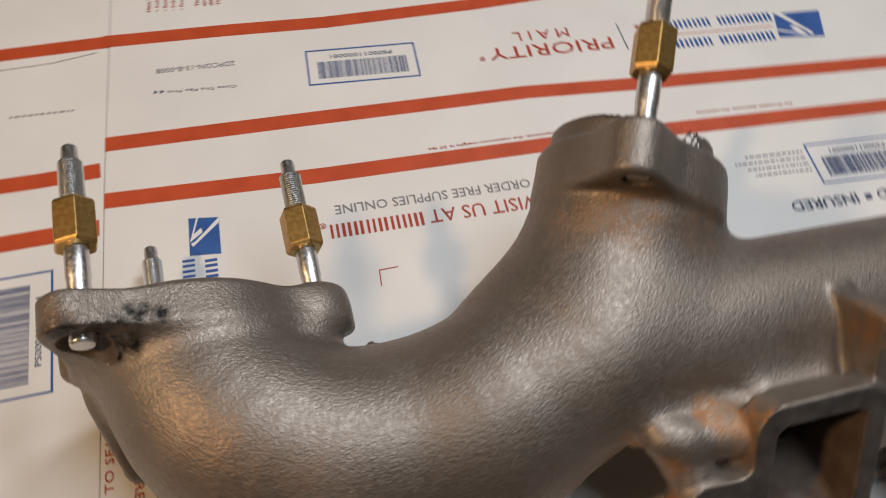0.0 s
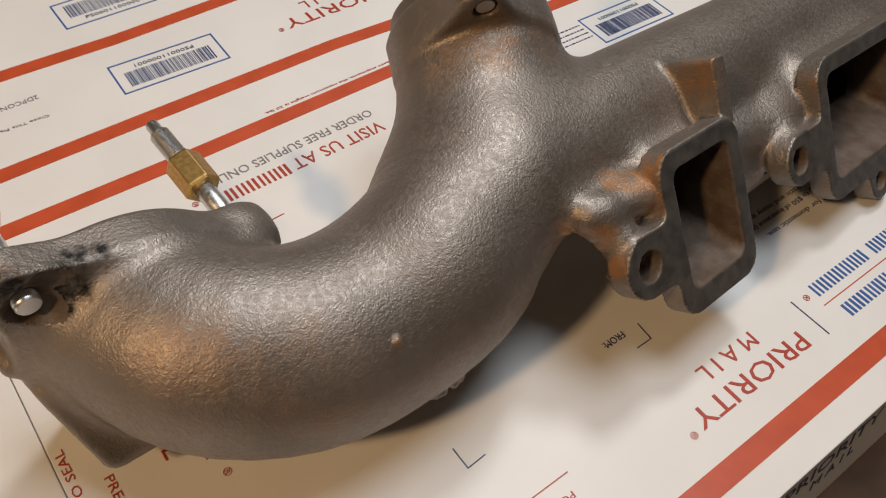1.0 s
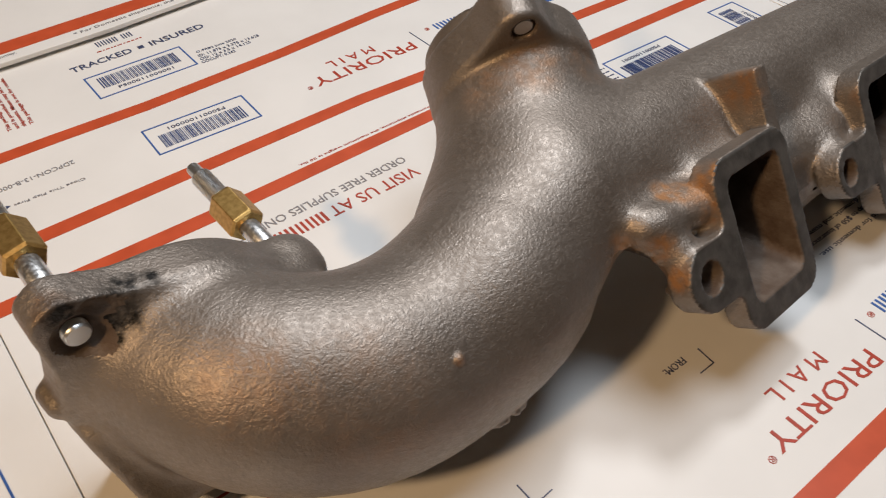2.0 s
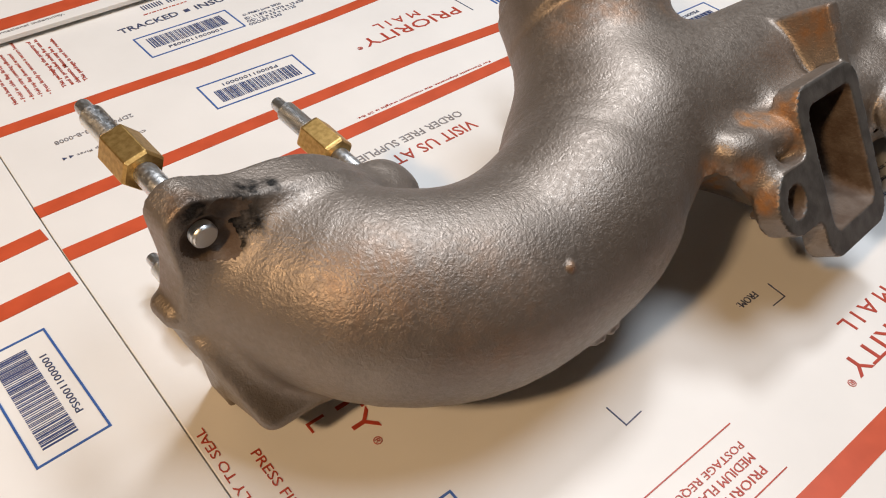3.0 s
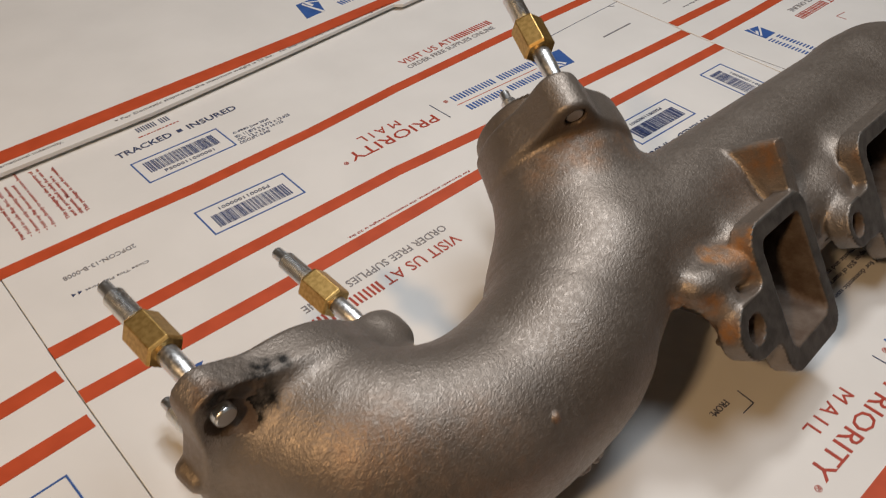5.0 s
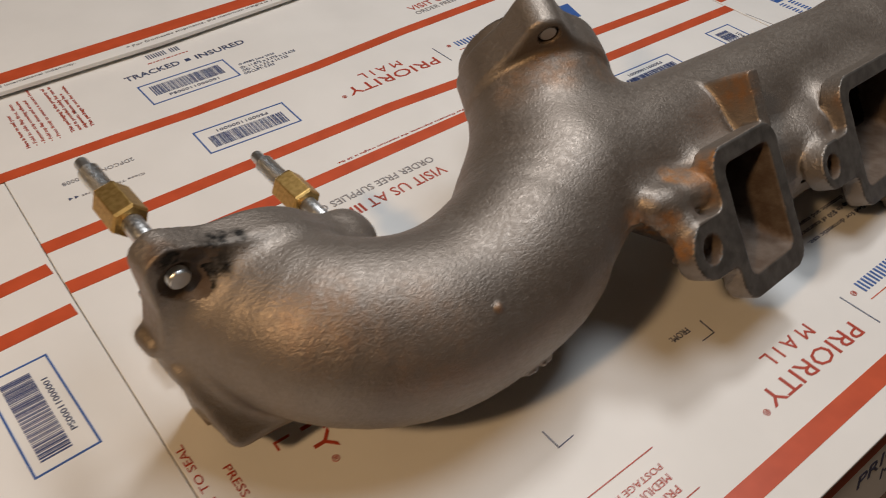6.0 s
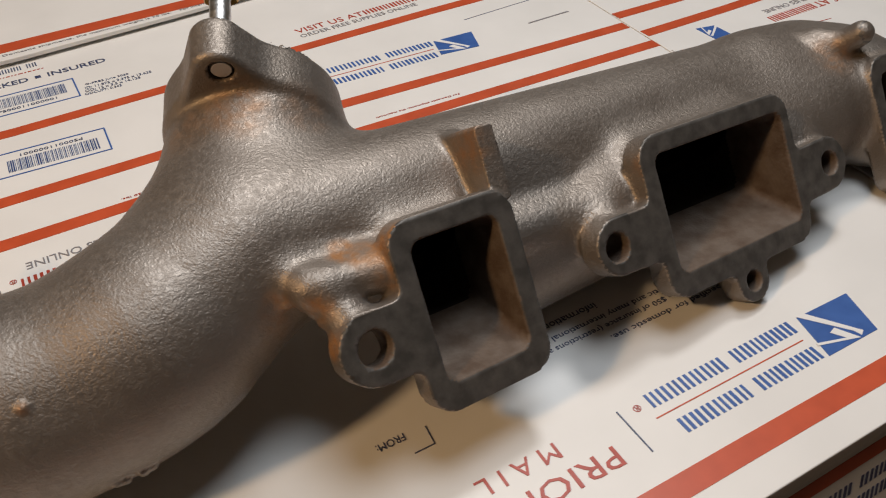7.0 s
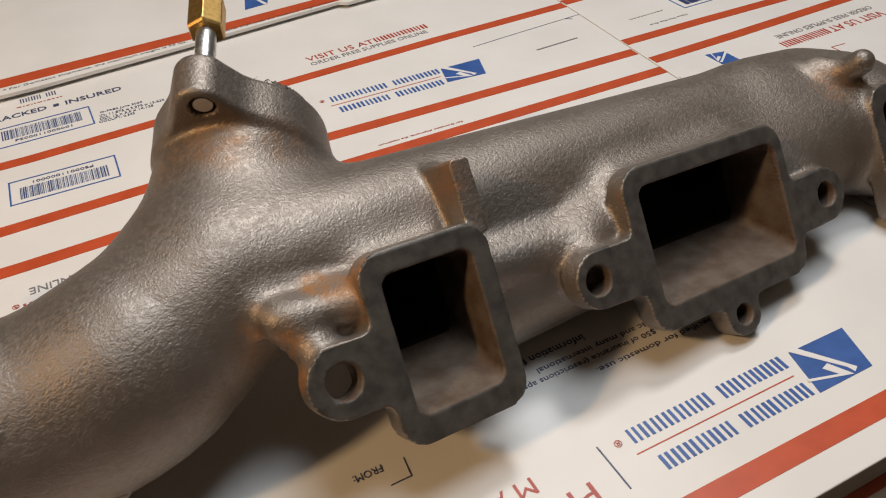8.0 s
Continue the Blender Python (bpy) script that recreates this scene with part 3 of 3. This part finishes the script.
MAIN = sheet("cardboard_sheet", [(-0.1365, 0.26), (-0.1255, -0.095), (-0.1080, -0.4690), (0.5110, -0.4430), (0.5110, 0.26)], 0.0,
             "white printed shipping carton blank with red stripes, creased")
LEFT = sheet("cardboard_sheet", [(-0.75, 0.26), (-0.75, -0.50), (-0.1085, -0.4690), (-0.1260, -0.095), (-0.1370, 0.26)], -0.0006,
             "white printed carton blank with red stripes, butted beside another")
RIGHT = sheet("cardboard_sheet", [(0.5116, 0.26), (0.5116, -0.4428), (1.05, -0.42), (1.05, 0.26)], 0.0004,
              "white printed carton blank with offset red stripes")
FAR = sheet("cardboard_sheet", [(-0.75, 0.080), (-0.10, 0.1285), (0.03, 0.1365), (0.16, 0.1530), (0.316, 0.1750), (0.323, 0.1690), (0.60, 0.200), (1.05, 0.23), (1.05, 0.80), (-0.75, 0.80)], 0.0068,
            "white carton blank lapping over the others, lifted edge")


def lower_stack():
    thing = tagged(new("carton_stack"), "stack of folded white cartons with red print, under the sheets", "cardboard box")
    for k in range(4):
        z1 = -0.0043 - k * 0.0219
        dy = (0.0, 0.004, 0.002, 0.005)[k]
        part("carton", slab([(-0.745, 0.79), (-0.745, -0.492 + dy), (-0.1, -0.464 + dy), (1.04, -0.416 + dy), (1.04, 0.79)], z1 - 0.0214, z1, 0.001), CARD, thing)
    return thing


STACK = lower_stack()


def quad_strip(points, width):
    """A flat band along a line of (x, y)."""
    pts = [Vector((x, y)) for x, y in points]
    bm = bmesh.new()
    rows = []
    for k, p in enumerate(pts):
        d = (pts[min(k + 1, len(pts) - 1)] - pts[max(k - 1, 0)]).normalized()
        n = Vector((-d.y, d.x)) * width / 2
        rows.append([bm.verts.new((p.x + s * n.x, p.y + s * n.y, 0)) for s in (1, -1)])
    for a, b in zip(rows, rows[1:]):
        bm.faces.new((a[0], a[1], b[1], b[0]))
    return thick(bm)


def thick(bm, high=INK):
    """Gives flat faces the thickness of a print, facing up."""
    for f in bm.faces:
        if f.normal.z < 0 or (f.normal_update() or f.normal.z < 0):
            f.normal_flip()
    top = bmesh.ops.extrude_face_region(bm, geom=list(bm.faces))
    bmesh.ops.translate(bm, vec=(0, 0, high), verts=[v for v in top["geom"] if isinstance(v, bmesh.types.BMVert)])
    bmesh.ops.recalc_face_normals(bm, faces=list(bm.faces))
    return bm


def laid(ob, cx, cy, degrees, z=0.0):
    ob.matrix_local = pose(cx, cy, z, 0, 0, degrees)
    return ob


def stripe(on, points, width=0.0112, mat=None, z=0.0):
    ob = part("red_stripe", quad_strip(points, width), mat or RED, on)
    ob.location.z = z
    return ob


def rects(items):
    bm = bmesh.new()
    for x0, y0, x1, y1 in items:
        bm.faces.new([bm.verts.new(c) for c in ((x0, y0, 0), (x1, y0, 0), (x1, y1, 0), (x0, y1, 0))])
    return thick(bm)


def words(on, text, cx, cy, w, h, degrees, mat, z=0.0, bold=0.0):
    """Lettering fitted into a box of that size round (cx, cy)."""
    data = bpy.data.curves.new("lettering", "FONT")
    data.body, data.size, data.resolution_u, data.offset = text, 1.0, 2, bold
    ob = bpy.data.objects.new("lettering", data)
    scene.collection.objects.link(ob)
    me = bpy.data.meshes.new_from_object(ob.evaluated_get(bpy.context.evaluated_depsgraph_get()))
    bpy.data.objects.remove(ob)
    bm = bmesh.new()
    bm.from_mesh(me)
    bpy.data.meshes.remove(me)
    xs, ys = [v.co.x for v in bm.verts], [v.co.y for v in bm.verts]
    x0, x1, y0, y1 = min(xs), max(xs), min(ys), max(ys)
    for v in bm.verts:
        v.co = ((v.co.x - (x0 + x1) / 2) / (x1 - x0) * w, (v.co.y - (y0 + y1) / 2) / (y1 - y0) * h, 0)
    return laid(part("lettering", thick(bm), mat, on), cx, cy, degrees, z)


def blocks(on, lengths, cx, cy, w, h, degrees, mat, z=0.0, seed=1):
    """A mark shown as plain strokes: words of so many strokes each, of the mark's size and colour."""
    rnd = random.Random(seed)
    cells = sum(lengths) + 0.7 * (len(lengths) - 1)
    step = w / cells
    items, x = [], -w / 2
    for n in lengths:
        for _ in range(n):
            thin = step * rnd.uniform(0.20, 0.27)
            items.append((x, -h / 2, x + thin, h / 2))
            items.append((x + step * 0.48, -h / 2, x + step * 0.48 + thin, h / 2))
            x += step
        x += 0.7 * step
    return tagged(laid(part("wordmark", rects(items), mat, on), cx, cy, degrees, z), kind="stuff")


def small_print(on, cx, cy, w, h, lines, degrees, mat, z=0.0, seed=3):
    """Lines of writing too small to read, as broken bars."""
    rnd = random.Random(seed)
    items = []
    pitch = h / lines
    for k in range(lines):
        x, y = -w / 2, h / 2 - (k + 0.75) * pitch
        end = w / 2 * rnd.uniform(0.55, 1.0)
        while x < end:
            n = min(rnd.uniform(0.0010, 0.0038), end - x)
            items.append((x, y, x + n, y + min(pitch * 0.4, 0.0011)))
            x += n + 0.0011
    return tagged(laid(part("fine_print", rects(items), mat, on), cx, cy, degrees, z), kind="stuff")


def barcode(on, cx, cy, w, h, degrees, z=0.0, seed=5, code=True):
    """A blue frame with bars over a serial number."""
    lab = laid(part("barcode_label", rects([(-w / 2, -h / 2, w / 2, -h / 2 + 0.0011), (-w / 2, h / 2 - 0.0011, w / 2, h / 2),
                                            (-w / 2, -h / 2 + 0.0011, -w / 2 + 0.0011, h / 2 - 0.0011), (w / 2 - 0.0011, -h / 2 + 0.0011, w / 2, h / 2 - 0.0011)]), BLUE, on), cx, cy, degrees, z)
    rnd = random.Random(11)
    x, items = -w * 0.40, []
    while x < w * 0.40:
        n = rnd.choice((0.0003, 0.0003, 0.0006, 0.0009))
        items.append((x, -h * 0.14, x + n, h * 0.33))
        x += n + rnd.choice((0.0005, 0.0006, 0.0010))
    tagged(part("barcode", rects(items), INDIGO, lab), kind="stuff")
    if code:
        words(lab, "PS00011000001", 0, -h * 0.28, w * 0.56, 0.0034, 0, NAVY)
    return lab


def mail_mark(on, corners, z=0.0):
    """The sender's mark as a plain blue block with two white wedges."""
    a, b, c, d = [Vector(p) for p in corners]
    bm = bmesh.new()
    bm.faces.new([bm.verts.new((p.x, p.y, 0)) for p in (a, b, c, d)])
    ob = part("blue_mark", thick(bm), BLUE, on)
    ob.location.z = z

    def at(u, v):
        p = a.lerp(b, u).lerp(d.lerp(c, u), v)
        return (p.x, p.y, INK)

    for shape in (((0.30, 0.95), (0.36, 0.80), (1.0, -0.02), (0.86, -0.02), (0.22, 0.88)), ((0.34, 0.98), (0.60, 0.55), (0.72, 0.60), (0.55, 0.85), (1.04, 0.66), (1.04, 0.72))):
        bm = bmesh.new()
        bm.faces.new([bm.verts.new(at(1 - u, v)) for u, v in shape])
        part("white_wedge", thick(bm, 0.0002), PAPER, ob)
    return ob


def lines(on, paths, width, mat, z=0.0):
    for pts in paths:
        ob = part("drawn_line", quad_strip(pts, width) if len(pts) == 2 else corner_line(pts, width), mat, on)
        ob.location.z = z


def corner_line(pts, width):
    """A thin line with square corners."""
    bm = bmesh.new()
    sides = []
    for k, p in enumerate(pts):
        p = Vector(p)
        a = (p - Vector(pts[k - 1])).normalized() if k else (Vector(pts[1]) - p).normalized()
        b = (Vector(pts[k + 1]) - p).normalized() if k < len(pts) - 1 else a
        n = (Vector((-a.y, a.x)) + Vector((-b.y, b.x)))
        n = n.normalized() * width / 2 / max(n.normalized().dot(Vector((-a.y, a.x))), 0.3)
        sides.append([bm.verts.new((*(p + s * n), 0)) for s in (1, -1)])
    for a, b in zip(sides, sides[1:]):
        bm.faces.new((a[0], a[1], b[1], b[0]))
    return thick(bm)


def print_main():
    on = MAIN
    stripe(on, [(-0.1325, 0.0215), (-0.05, 0.025), (0.016, 0.0265), (0.127, 0.0355), (0.22, 0.0465), (0.37, 0.0585), (0.510, 0.066)])
    stripe(on, [(-0.1265, -0.0695), (0.0, -0.062), (0.065, -0.0585), (0.145, -0.054), (0.225, -0.0545), (0.335, -0.0535), (0.44, -0.0525), (0.5095, -0.0512)])
    stripe(on, [(-0.1245, -0.113), (-0.067, -0.111), (0.004, -0.1085), (0.12, -0.102), (0.2, -0.0975), (0.32, -0.0945), (0.511, -0.0905)])
    stripe(on, [(-0.108, -0.4455), (0.09, -0.438), (0.29, -0.430), (0.39, -0.4265), (0.510, -0.422)], 0.0118)
    barcode(on, 0.0388, -0.0163, 0.0755, 0.0325, 181)
    barcode(on, 0.0290, 0.0720, 0.0765, 0.0330, 3)
    words(on, "TRACKED", 0.010, 0.1045, 0.048, 0.0075, 4, NAVY, bold=0.01)
    words(on, "INSURED", 0.072, 0.1085, 0.046, 0.0075, 4, NAVY, bold=0.01)
    laid(part("printed_square", rects([(-0.0022, -0.0022, 0.0022, 0.0022)]), NAVY, on), 0.0415, 0.1065, 4)
    for k, text in enumerate(("O-FRB2 June 2020", "ID: 11.875 x 3.375 x 13.625", "OD: 12 x 3.5 x 14.125", "ODCUFT: 0.343")):
        w = (0.034, 0.052, 0.043, 0.028)[k]
        words(on, text, 0.0735 + w / 2 - k * 0.0008, 0.0745 - k * 0.0053, w, 0.0036, 2, NAVY)
    blocks(on, (4, 2), 0.029, 0.1300, 0.030, 0.0075, 4, NAVY, seed=4)
    small_print(on, 0.033, 0.1200, 0.044, 0.004, 1, 4, RUST, seed=8)
    for k, text in enumerate(("Here is how to seal your", "\u2022 Fold in side flap first, then", "\u2022 Remove strip covering adhesive", "\u2022 Fold top flap down and around", "\u2022 Press firmly to ensure a secure bond")):
        w = 0.0022 * len(text)
        words(on, text, -0.1046 + 0.0055 * k, 0.0485 + w / 2, w, 0.0036, 92, RUST, bold=0.012 if k == 0 else 0.0)
    for k, text in enumerate(("This packaging is the property of", "and is provided solely for use in", "shipments. Misuse may be a", "This package is not for resale.")):
        w = 0.0023 * len(text)
        words(on, text, -0.0720 + 0.0049 * k, 0.0512 + w / 2, w, 0.0036, 92, RUST, bold=0.012)
    words(on, "2DPCON-13-B-0008", -0.072, -0.0085, 0.051, 0.0042, 183, GREY)
    words(on, "Close This Flap First", -0.068, -0.0285, 0.044, 0.0030, 181, GREY)
    bm = bmesh.new()
    for x in (-0.0945, -0.0985):
        bm.faces.new([bm.verts.new(c) for c in ((x, -0.0270, 0), (x, -0.0300, 0), (x + 0.0026, -0.0284, 0))])
    part("printed_arrows", thick(bm), NAVY, on)
    # upper panel marks
    words(on, "PRIORITY", 0.1725, -0.0152, 0.091, 0.0115, 182, RUST)
    words(on, "M A I L", 0.1680, -0.0005, 0.041, 0.0088, 182, RUST)
    lines(on, [[(0.226, 0.005), (0.2275, -0.0215)]], 0.0007, NAVY)
    blocks(on, (6, 7), 0.2955, 0.0005, 0.100, 0.0085, 181, BLUE, seed=23)
    blocks(on, (6, 6), 0.2940, -0.0190, 0.093, 0.0085, 181, BLUE, seed=24)
    lines(on, [[(0.2445, -0.0105), (0.343, -0.0085)]], 0.0006, RED)
    mail_mark(on, [(0.349, 0.004), (0.386, 0.0045), (0.379, -0.0225), (0.344, -0.0205)])
    words(on, "VISIT US AT", 0.285, 0.0830, 0.066, 0.0088, 5, RUST)
    blocks(on, (8,), 0.3475, 0.0888, 0.056, 0.0088, 5, RUST, seed=25)
    words(on, "ORDER FREE SUPPLIES ONLINE", 0.311, 0.0745, 0.117, 0.0062, 5, GREY)
    words(on, "For Domestic shipments, the maximum weight is 20 lbs.", 0.130, -0.0925, 0.118, 0.0026, 183, RUST)
    words(on, "For Domestic shipments, the maximum", 0.292, -0.0840, 0.070, 0.0026, 181, RUST)
    # lower panel
    words(on, "VISIT US AT", 0.098, -0.1455, 0.066, 0.0096, 183, RUST)
    blocks(on, (8,), 0.032, -0.1495, 0.058, 0.0096, 183, RUST, seed=26)
    words(on, "ORDER FREE SUPPLIES ONLINE", 0.070, -0.1325, 0.122, 0.0066, 183, GREY)
    mail_mark(on, [(-0.059, -0.1325), (-0.0578, -0.1580), (-0.0752, -0.1575), (-0.0762, -0.1315)])
    blocks(on, (6, 6), -0.0612, -0.206, 0.090, 0.0068, -87, BLUE, seed=27)
    blocks(on, (6, 7), -0.0735, -0.208, 0.096, 0.0068, -87, BLUE, seed=28)
    lines(on, [[(0.0415, -0.1795), (0.0305, -0.1805), (0.0305, -0.191)]], 0.0006, RUST)
    barcode(on, 0.3560, -0.1355, 0.0720, 0.0325, 181)
    words(on, "TRACKED", 0.376, -0.1640, 0.048, 0.0078, 182, NAVY, bold=0.01)
    words(on, "INSURED", 0.315, -0.1665, 0.046, 0.0078, 182, NAVY, bold=0.01)
    laid(part("printed_square", rects([(-0.0022, -0.0022, 0.0022, 0.0022)]), NAVY, on), 0.3455, -0.1655, 4)
    small_print(on, 0.292, -0.134, 0.050, 0.020, 4, 181, NAVY, seed=31)
    barcode(on, 0.4660, -0.1490, 0.0740, 0.0325, 91)
    # front panel
    words(on, "PRIORITY", 0.1940, -0.4068, 0.0875, 0.0112, 182.2, RUST)
    words(on, "M A I L", 0.1930, -0.3905, 0.043, 0.0088, 182.2, RUST)
    lines(on, [[(0.2510, -0.385), (0.2522, -0.411)]], 0.0007, NAVY)
    blocks(on, (6, 7), 0.3160, -0.3855, 0.100, 0.0085, 182.2, BLUE, seed=23)
    blocks(on, (6, 6), 0.3180, -0.4045, 0.093, 0.0085, 182.2, BLUE, seed=24)
    lines(on, [[(0.2655, -0.397), (0.364, -0.3932)]], 0.0006, RED)
    mail_mark(on, [(0.373, -0.380), (0.411, -0.379), (0.404, -0.406), (0.3675, -0.4075)])
    words(on, "FROM:", 0.1480, -0.3500, 0.0145, 0.0042, 182, NAVY)
    lines(on, [[(0.1665, -0.3490), (0.1660, -0.3600), (0.1555, -0.3605)], [(0.0405, -0.354), (0.0410, -0.3660), (0.0520, -0.3648)]], 0.0006, NAVY)
    lines(on, [[(0.0795, -0.3930), (-0.060, -0.3985)], [(0.0815, -0.4218), (-0.060, -0.4275)]], 0.0006, RUST)
    words(on, "POSTAGE REQUIRED", 0.0460, -0.4035, 0.058, 0.0042, 182, RUST)
    words(on, "MEDIUM FLAT RATE BOX", 0.0390, -0.4105, 0.070, 0.0042, 182, RUST)
    words(on, "PRIORITY MAIL", 0.0480, -0.4172, 0.050, 0.0042, 182, RUST)
    words(on, "PRESS FIRMLY TO SEAL", -0.1118, -0.298, 0.084, 0.0042, 92.7, RUST)
    for x, y, d in ((0.1215, -0.0205, 182), (0.1445, -0.4130, 182), (-0.0530, -0.3070, -88), (0.0010, -0.1465, 183), (0.2405, 0.0005, 181), (0.2610, -0.3880, 182)):
        words(on, "\u00ae", x, y, 0.0042, 0.0042, d, RUST)
    words(on, "PRESS FIRMLY TO SEAL", -0.0965, -0.322, 0.084, 0.0043, -87, RUST)
    words(on, "PRIORITY", -0.0545, -0.2560, 0.092, 0.0115, -88, RUST)
    words(on, "M A I L", -0.0705, -0.2660, 0.042, 0.0090, -88, RUST)
    barcode(on, -0.0570, -0.3830, 0.0760, 0.0330, -88)
    for text, cx, cy, w in (("specified for domestic use.", 0.318, -0.3430, 0.080), ("up to $50 of insurance (restrictions apply)", 0.284, -0.3360, 0.105),
                            ("domestic and many international", 0.295, -0.3290, 0.090), ("information for", 0.262, -0.3220, 0.045)):
        words(on, text, cx, cy, w, 0.0046, 182.2, NAVY)
    # A slit in the card, drawn as a dark line on top.
    lines(on, [[(0.392, 0.028), (0.440, 0.033), (0.494, 0.038), (0.5105, 0.0395)], [(0.494, 0.038), (0.500, 0.034)]], 0.0005, NAVY)
    lines(on, [[(0.482, -0.003), (0.438, -0.006)]], 0.0016, GREY)


print_main()


def print_others():
    stripe(LEFT, [(-0.75, -0.045), (-0.20, 0.0155), (-0.1325, 0.0215)], z=-0.0006)
    stripe(LEFT, [(-0.75, -0.135), (-0.20, -0.096), (-0.162, -0.0930), (-0.1285, -0.0890)], z=-0.0006)
    stripe(LEFT, [(-0.75, -0.178), (-0.20, -0.1385), (-0.173, -0.1358), (-0.1265, -0.1315)], z=-0.0006)
    barcode(LEFT, -0.1630, -0.1955, 0.0745, 0.0335, 95, z=-0.0006)
    small_print(LEFT, -0.170, -0.040, 0.045, 0.004, 1, 183, GREY, z=-0.0006, seed=41)
    words(LEFT, "PRIORITY", -0.19, -0.305, 0.09, 0.0115, -86, RUST, z=-0.0006)
    lines(LEFT, [[(-0.137, 0.012), (-0.165, 0.005), (-0.24, -0.003)]], 0.0005, GREY, z=-0.0006)
    stripe(RIGHT, [(0.5120, -0.0330), (0.60, -0.0305), (0.70, -0.0290), (1.04, -0.016)], z=0.0004)
    stripe(RIGHT, [(0.5125, -0.0730), (0.60, -0.069), (0.74, -0.0600), (1.04, -0.047)], z=0.0004)
    stripe(RIGHT, [(0.5120, 0.0700), (0.75, 0.083), (1.04, 0.098)], z=0.0004)
    stripe(RIGHT, [(0.5120, -0.4220), (1.04, -0.400)], 0.0118, z=0.0004)
    mail_mark(RIGHT, [(0.5745, -0.0900), (0.5755, -0.1095), (0.5580, -0.1105), (0.5565, -0.0870)], z=0.0004)
    blocks(RIGHT, (6, 6), 0.5755, -0.158, 0.088, 0.0066, -86, BLUE, z=0.0004, seed=27)
    blocks(RIGHT, (6, 7), 0.5625, -0.161, 0.094, 0.0066, -86, BLUE, z=0.0004, seed=28)
    words(RIGHT, "VISIT US AT", 0.715, -0.1010, 0.066, 0.0100, 183, RUST, z=0.0004)
    blocks(RIGHT, (8,), 0.651, -0.1040, 0.056, 0.0100, 183, RUST, z=0.0004, seed=26)
    words(RIGHT, "ORDER FREE SUPPLIES ONLINE", 0.690, -0.0880, 0.118, 0.0064, 183, GREY, z=0.0004)
    lines(RIGHT, [[(0.672, -0.129), (0.657, -0.1285), (0.658, -0.139)]], 0.0006, RUST, z=0.0004)
    # A crease in the card, drawn as a flat grey line.
    lines(RIGHT, [[(0.513, -0.108), (0.519, -0.165)]], 0.0004, GREY, z=0.0004)
    barcode(RIGHT, 0.640, 0.018, 0.0755, 0.0325, 183, z=0.0004)
    small_print(RIGHT, 0.56, 0.005, 0.045, 0.004, 1, 183, GREY, z=0.0004, seed=44)
    words(RIGHT, "Close This Flap First", 0.575, -0.013, 0.044, 0.0030, 183, GREY, z=0.0004)
    z = 0.0068
    stripe(FAR, [(-0.75, 0.098), (-0.10, 0.1485), (0.05, 0.1610), (0.21, 0.1740), (0.36, 0.190), (0.60, 0.214), (1.04, 0.25)], 0.0170, z=z)
    words(FAR, "limited international indemnity.", -0.078, 0.1375, 0.075, 0.0042, 4.5, GREY, z=z)
    words(FAR, "* For Domestic shipments, the maximum weight is 70 lbs.", 0.083, 0.1505, 0.160, 0.0046, 6, GREY, z=z)
    words(FAR, "For international shipments, the maximum weight is 20 lbs.", 0.243, 0.1690, 0.145, 0.0044, 7, GREY, z=z)
    mail_mark(FAR, [(0.252, 0.207), (0.228, 0.203), (0.236, 0.237), (0.262, 0.240)], z=z)
    blocks(FAR, (6, 6), 0.322, 0.232, 0.098, 0.009, 6, BLUE, z=z, seed=51)
    blocks(FAR, (6, 7), 0.322, 0.217, 0.098, 0.009, 6, BLUE, z=z, seed=52)
    # the flap that is folded down along the front
    drop = pose(0.0, -0.4600, -0.0260, 77, 0, 2.45)
    flap = part("front_flap", box(-0.108, -0.070, -0.0035, 0.98, 0.020, 0.0, 0.0005), CARD, MAIN, "printed front flap folded down over the stack edge")
    flap.matrix_local = drop
    ob = part("red_stripe", rects([(-0.106, -0.0135, 0.978, -0.0035)]), RED, flap)
    ob = words(flap, "PRIORITY", 0.236, -0.0265, 0.092, 0.0112, 0, NAVY)
    ob = words(flap, "M A I L", 0.240, -0.0415, 0.042, 0.0088, 0, NAVY)
    mail_mark(flap, [(0.455, -0.020), (0.418, -0.020), (0.418, -0.047), (0.455, -0.047)])
    blocks(flap, (6, 6), 0.362, -0.027, 0.095, 0.0085, 0, NAVY, seed=61)
    blocks(flap, (6, 7), 0.362, -0.042, 0.100, 0.0085, 0, NAVY, seed=62)


print_others()
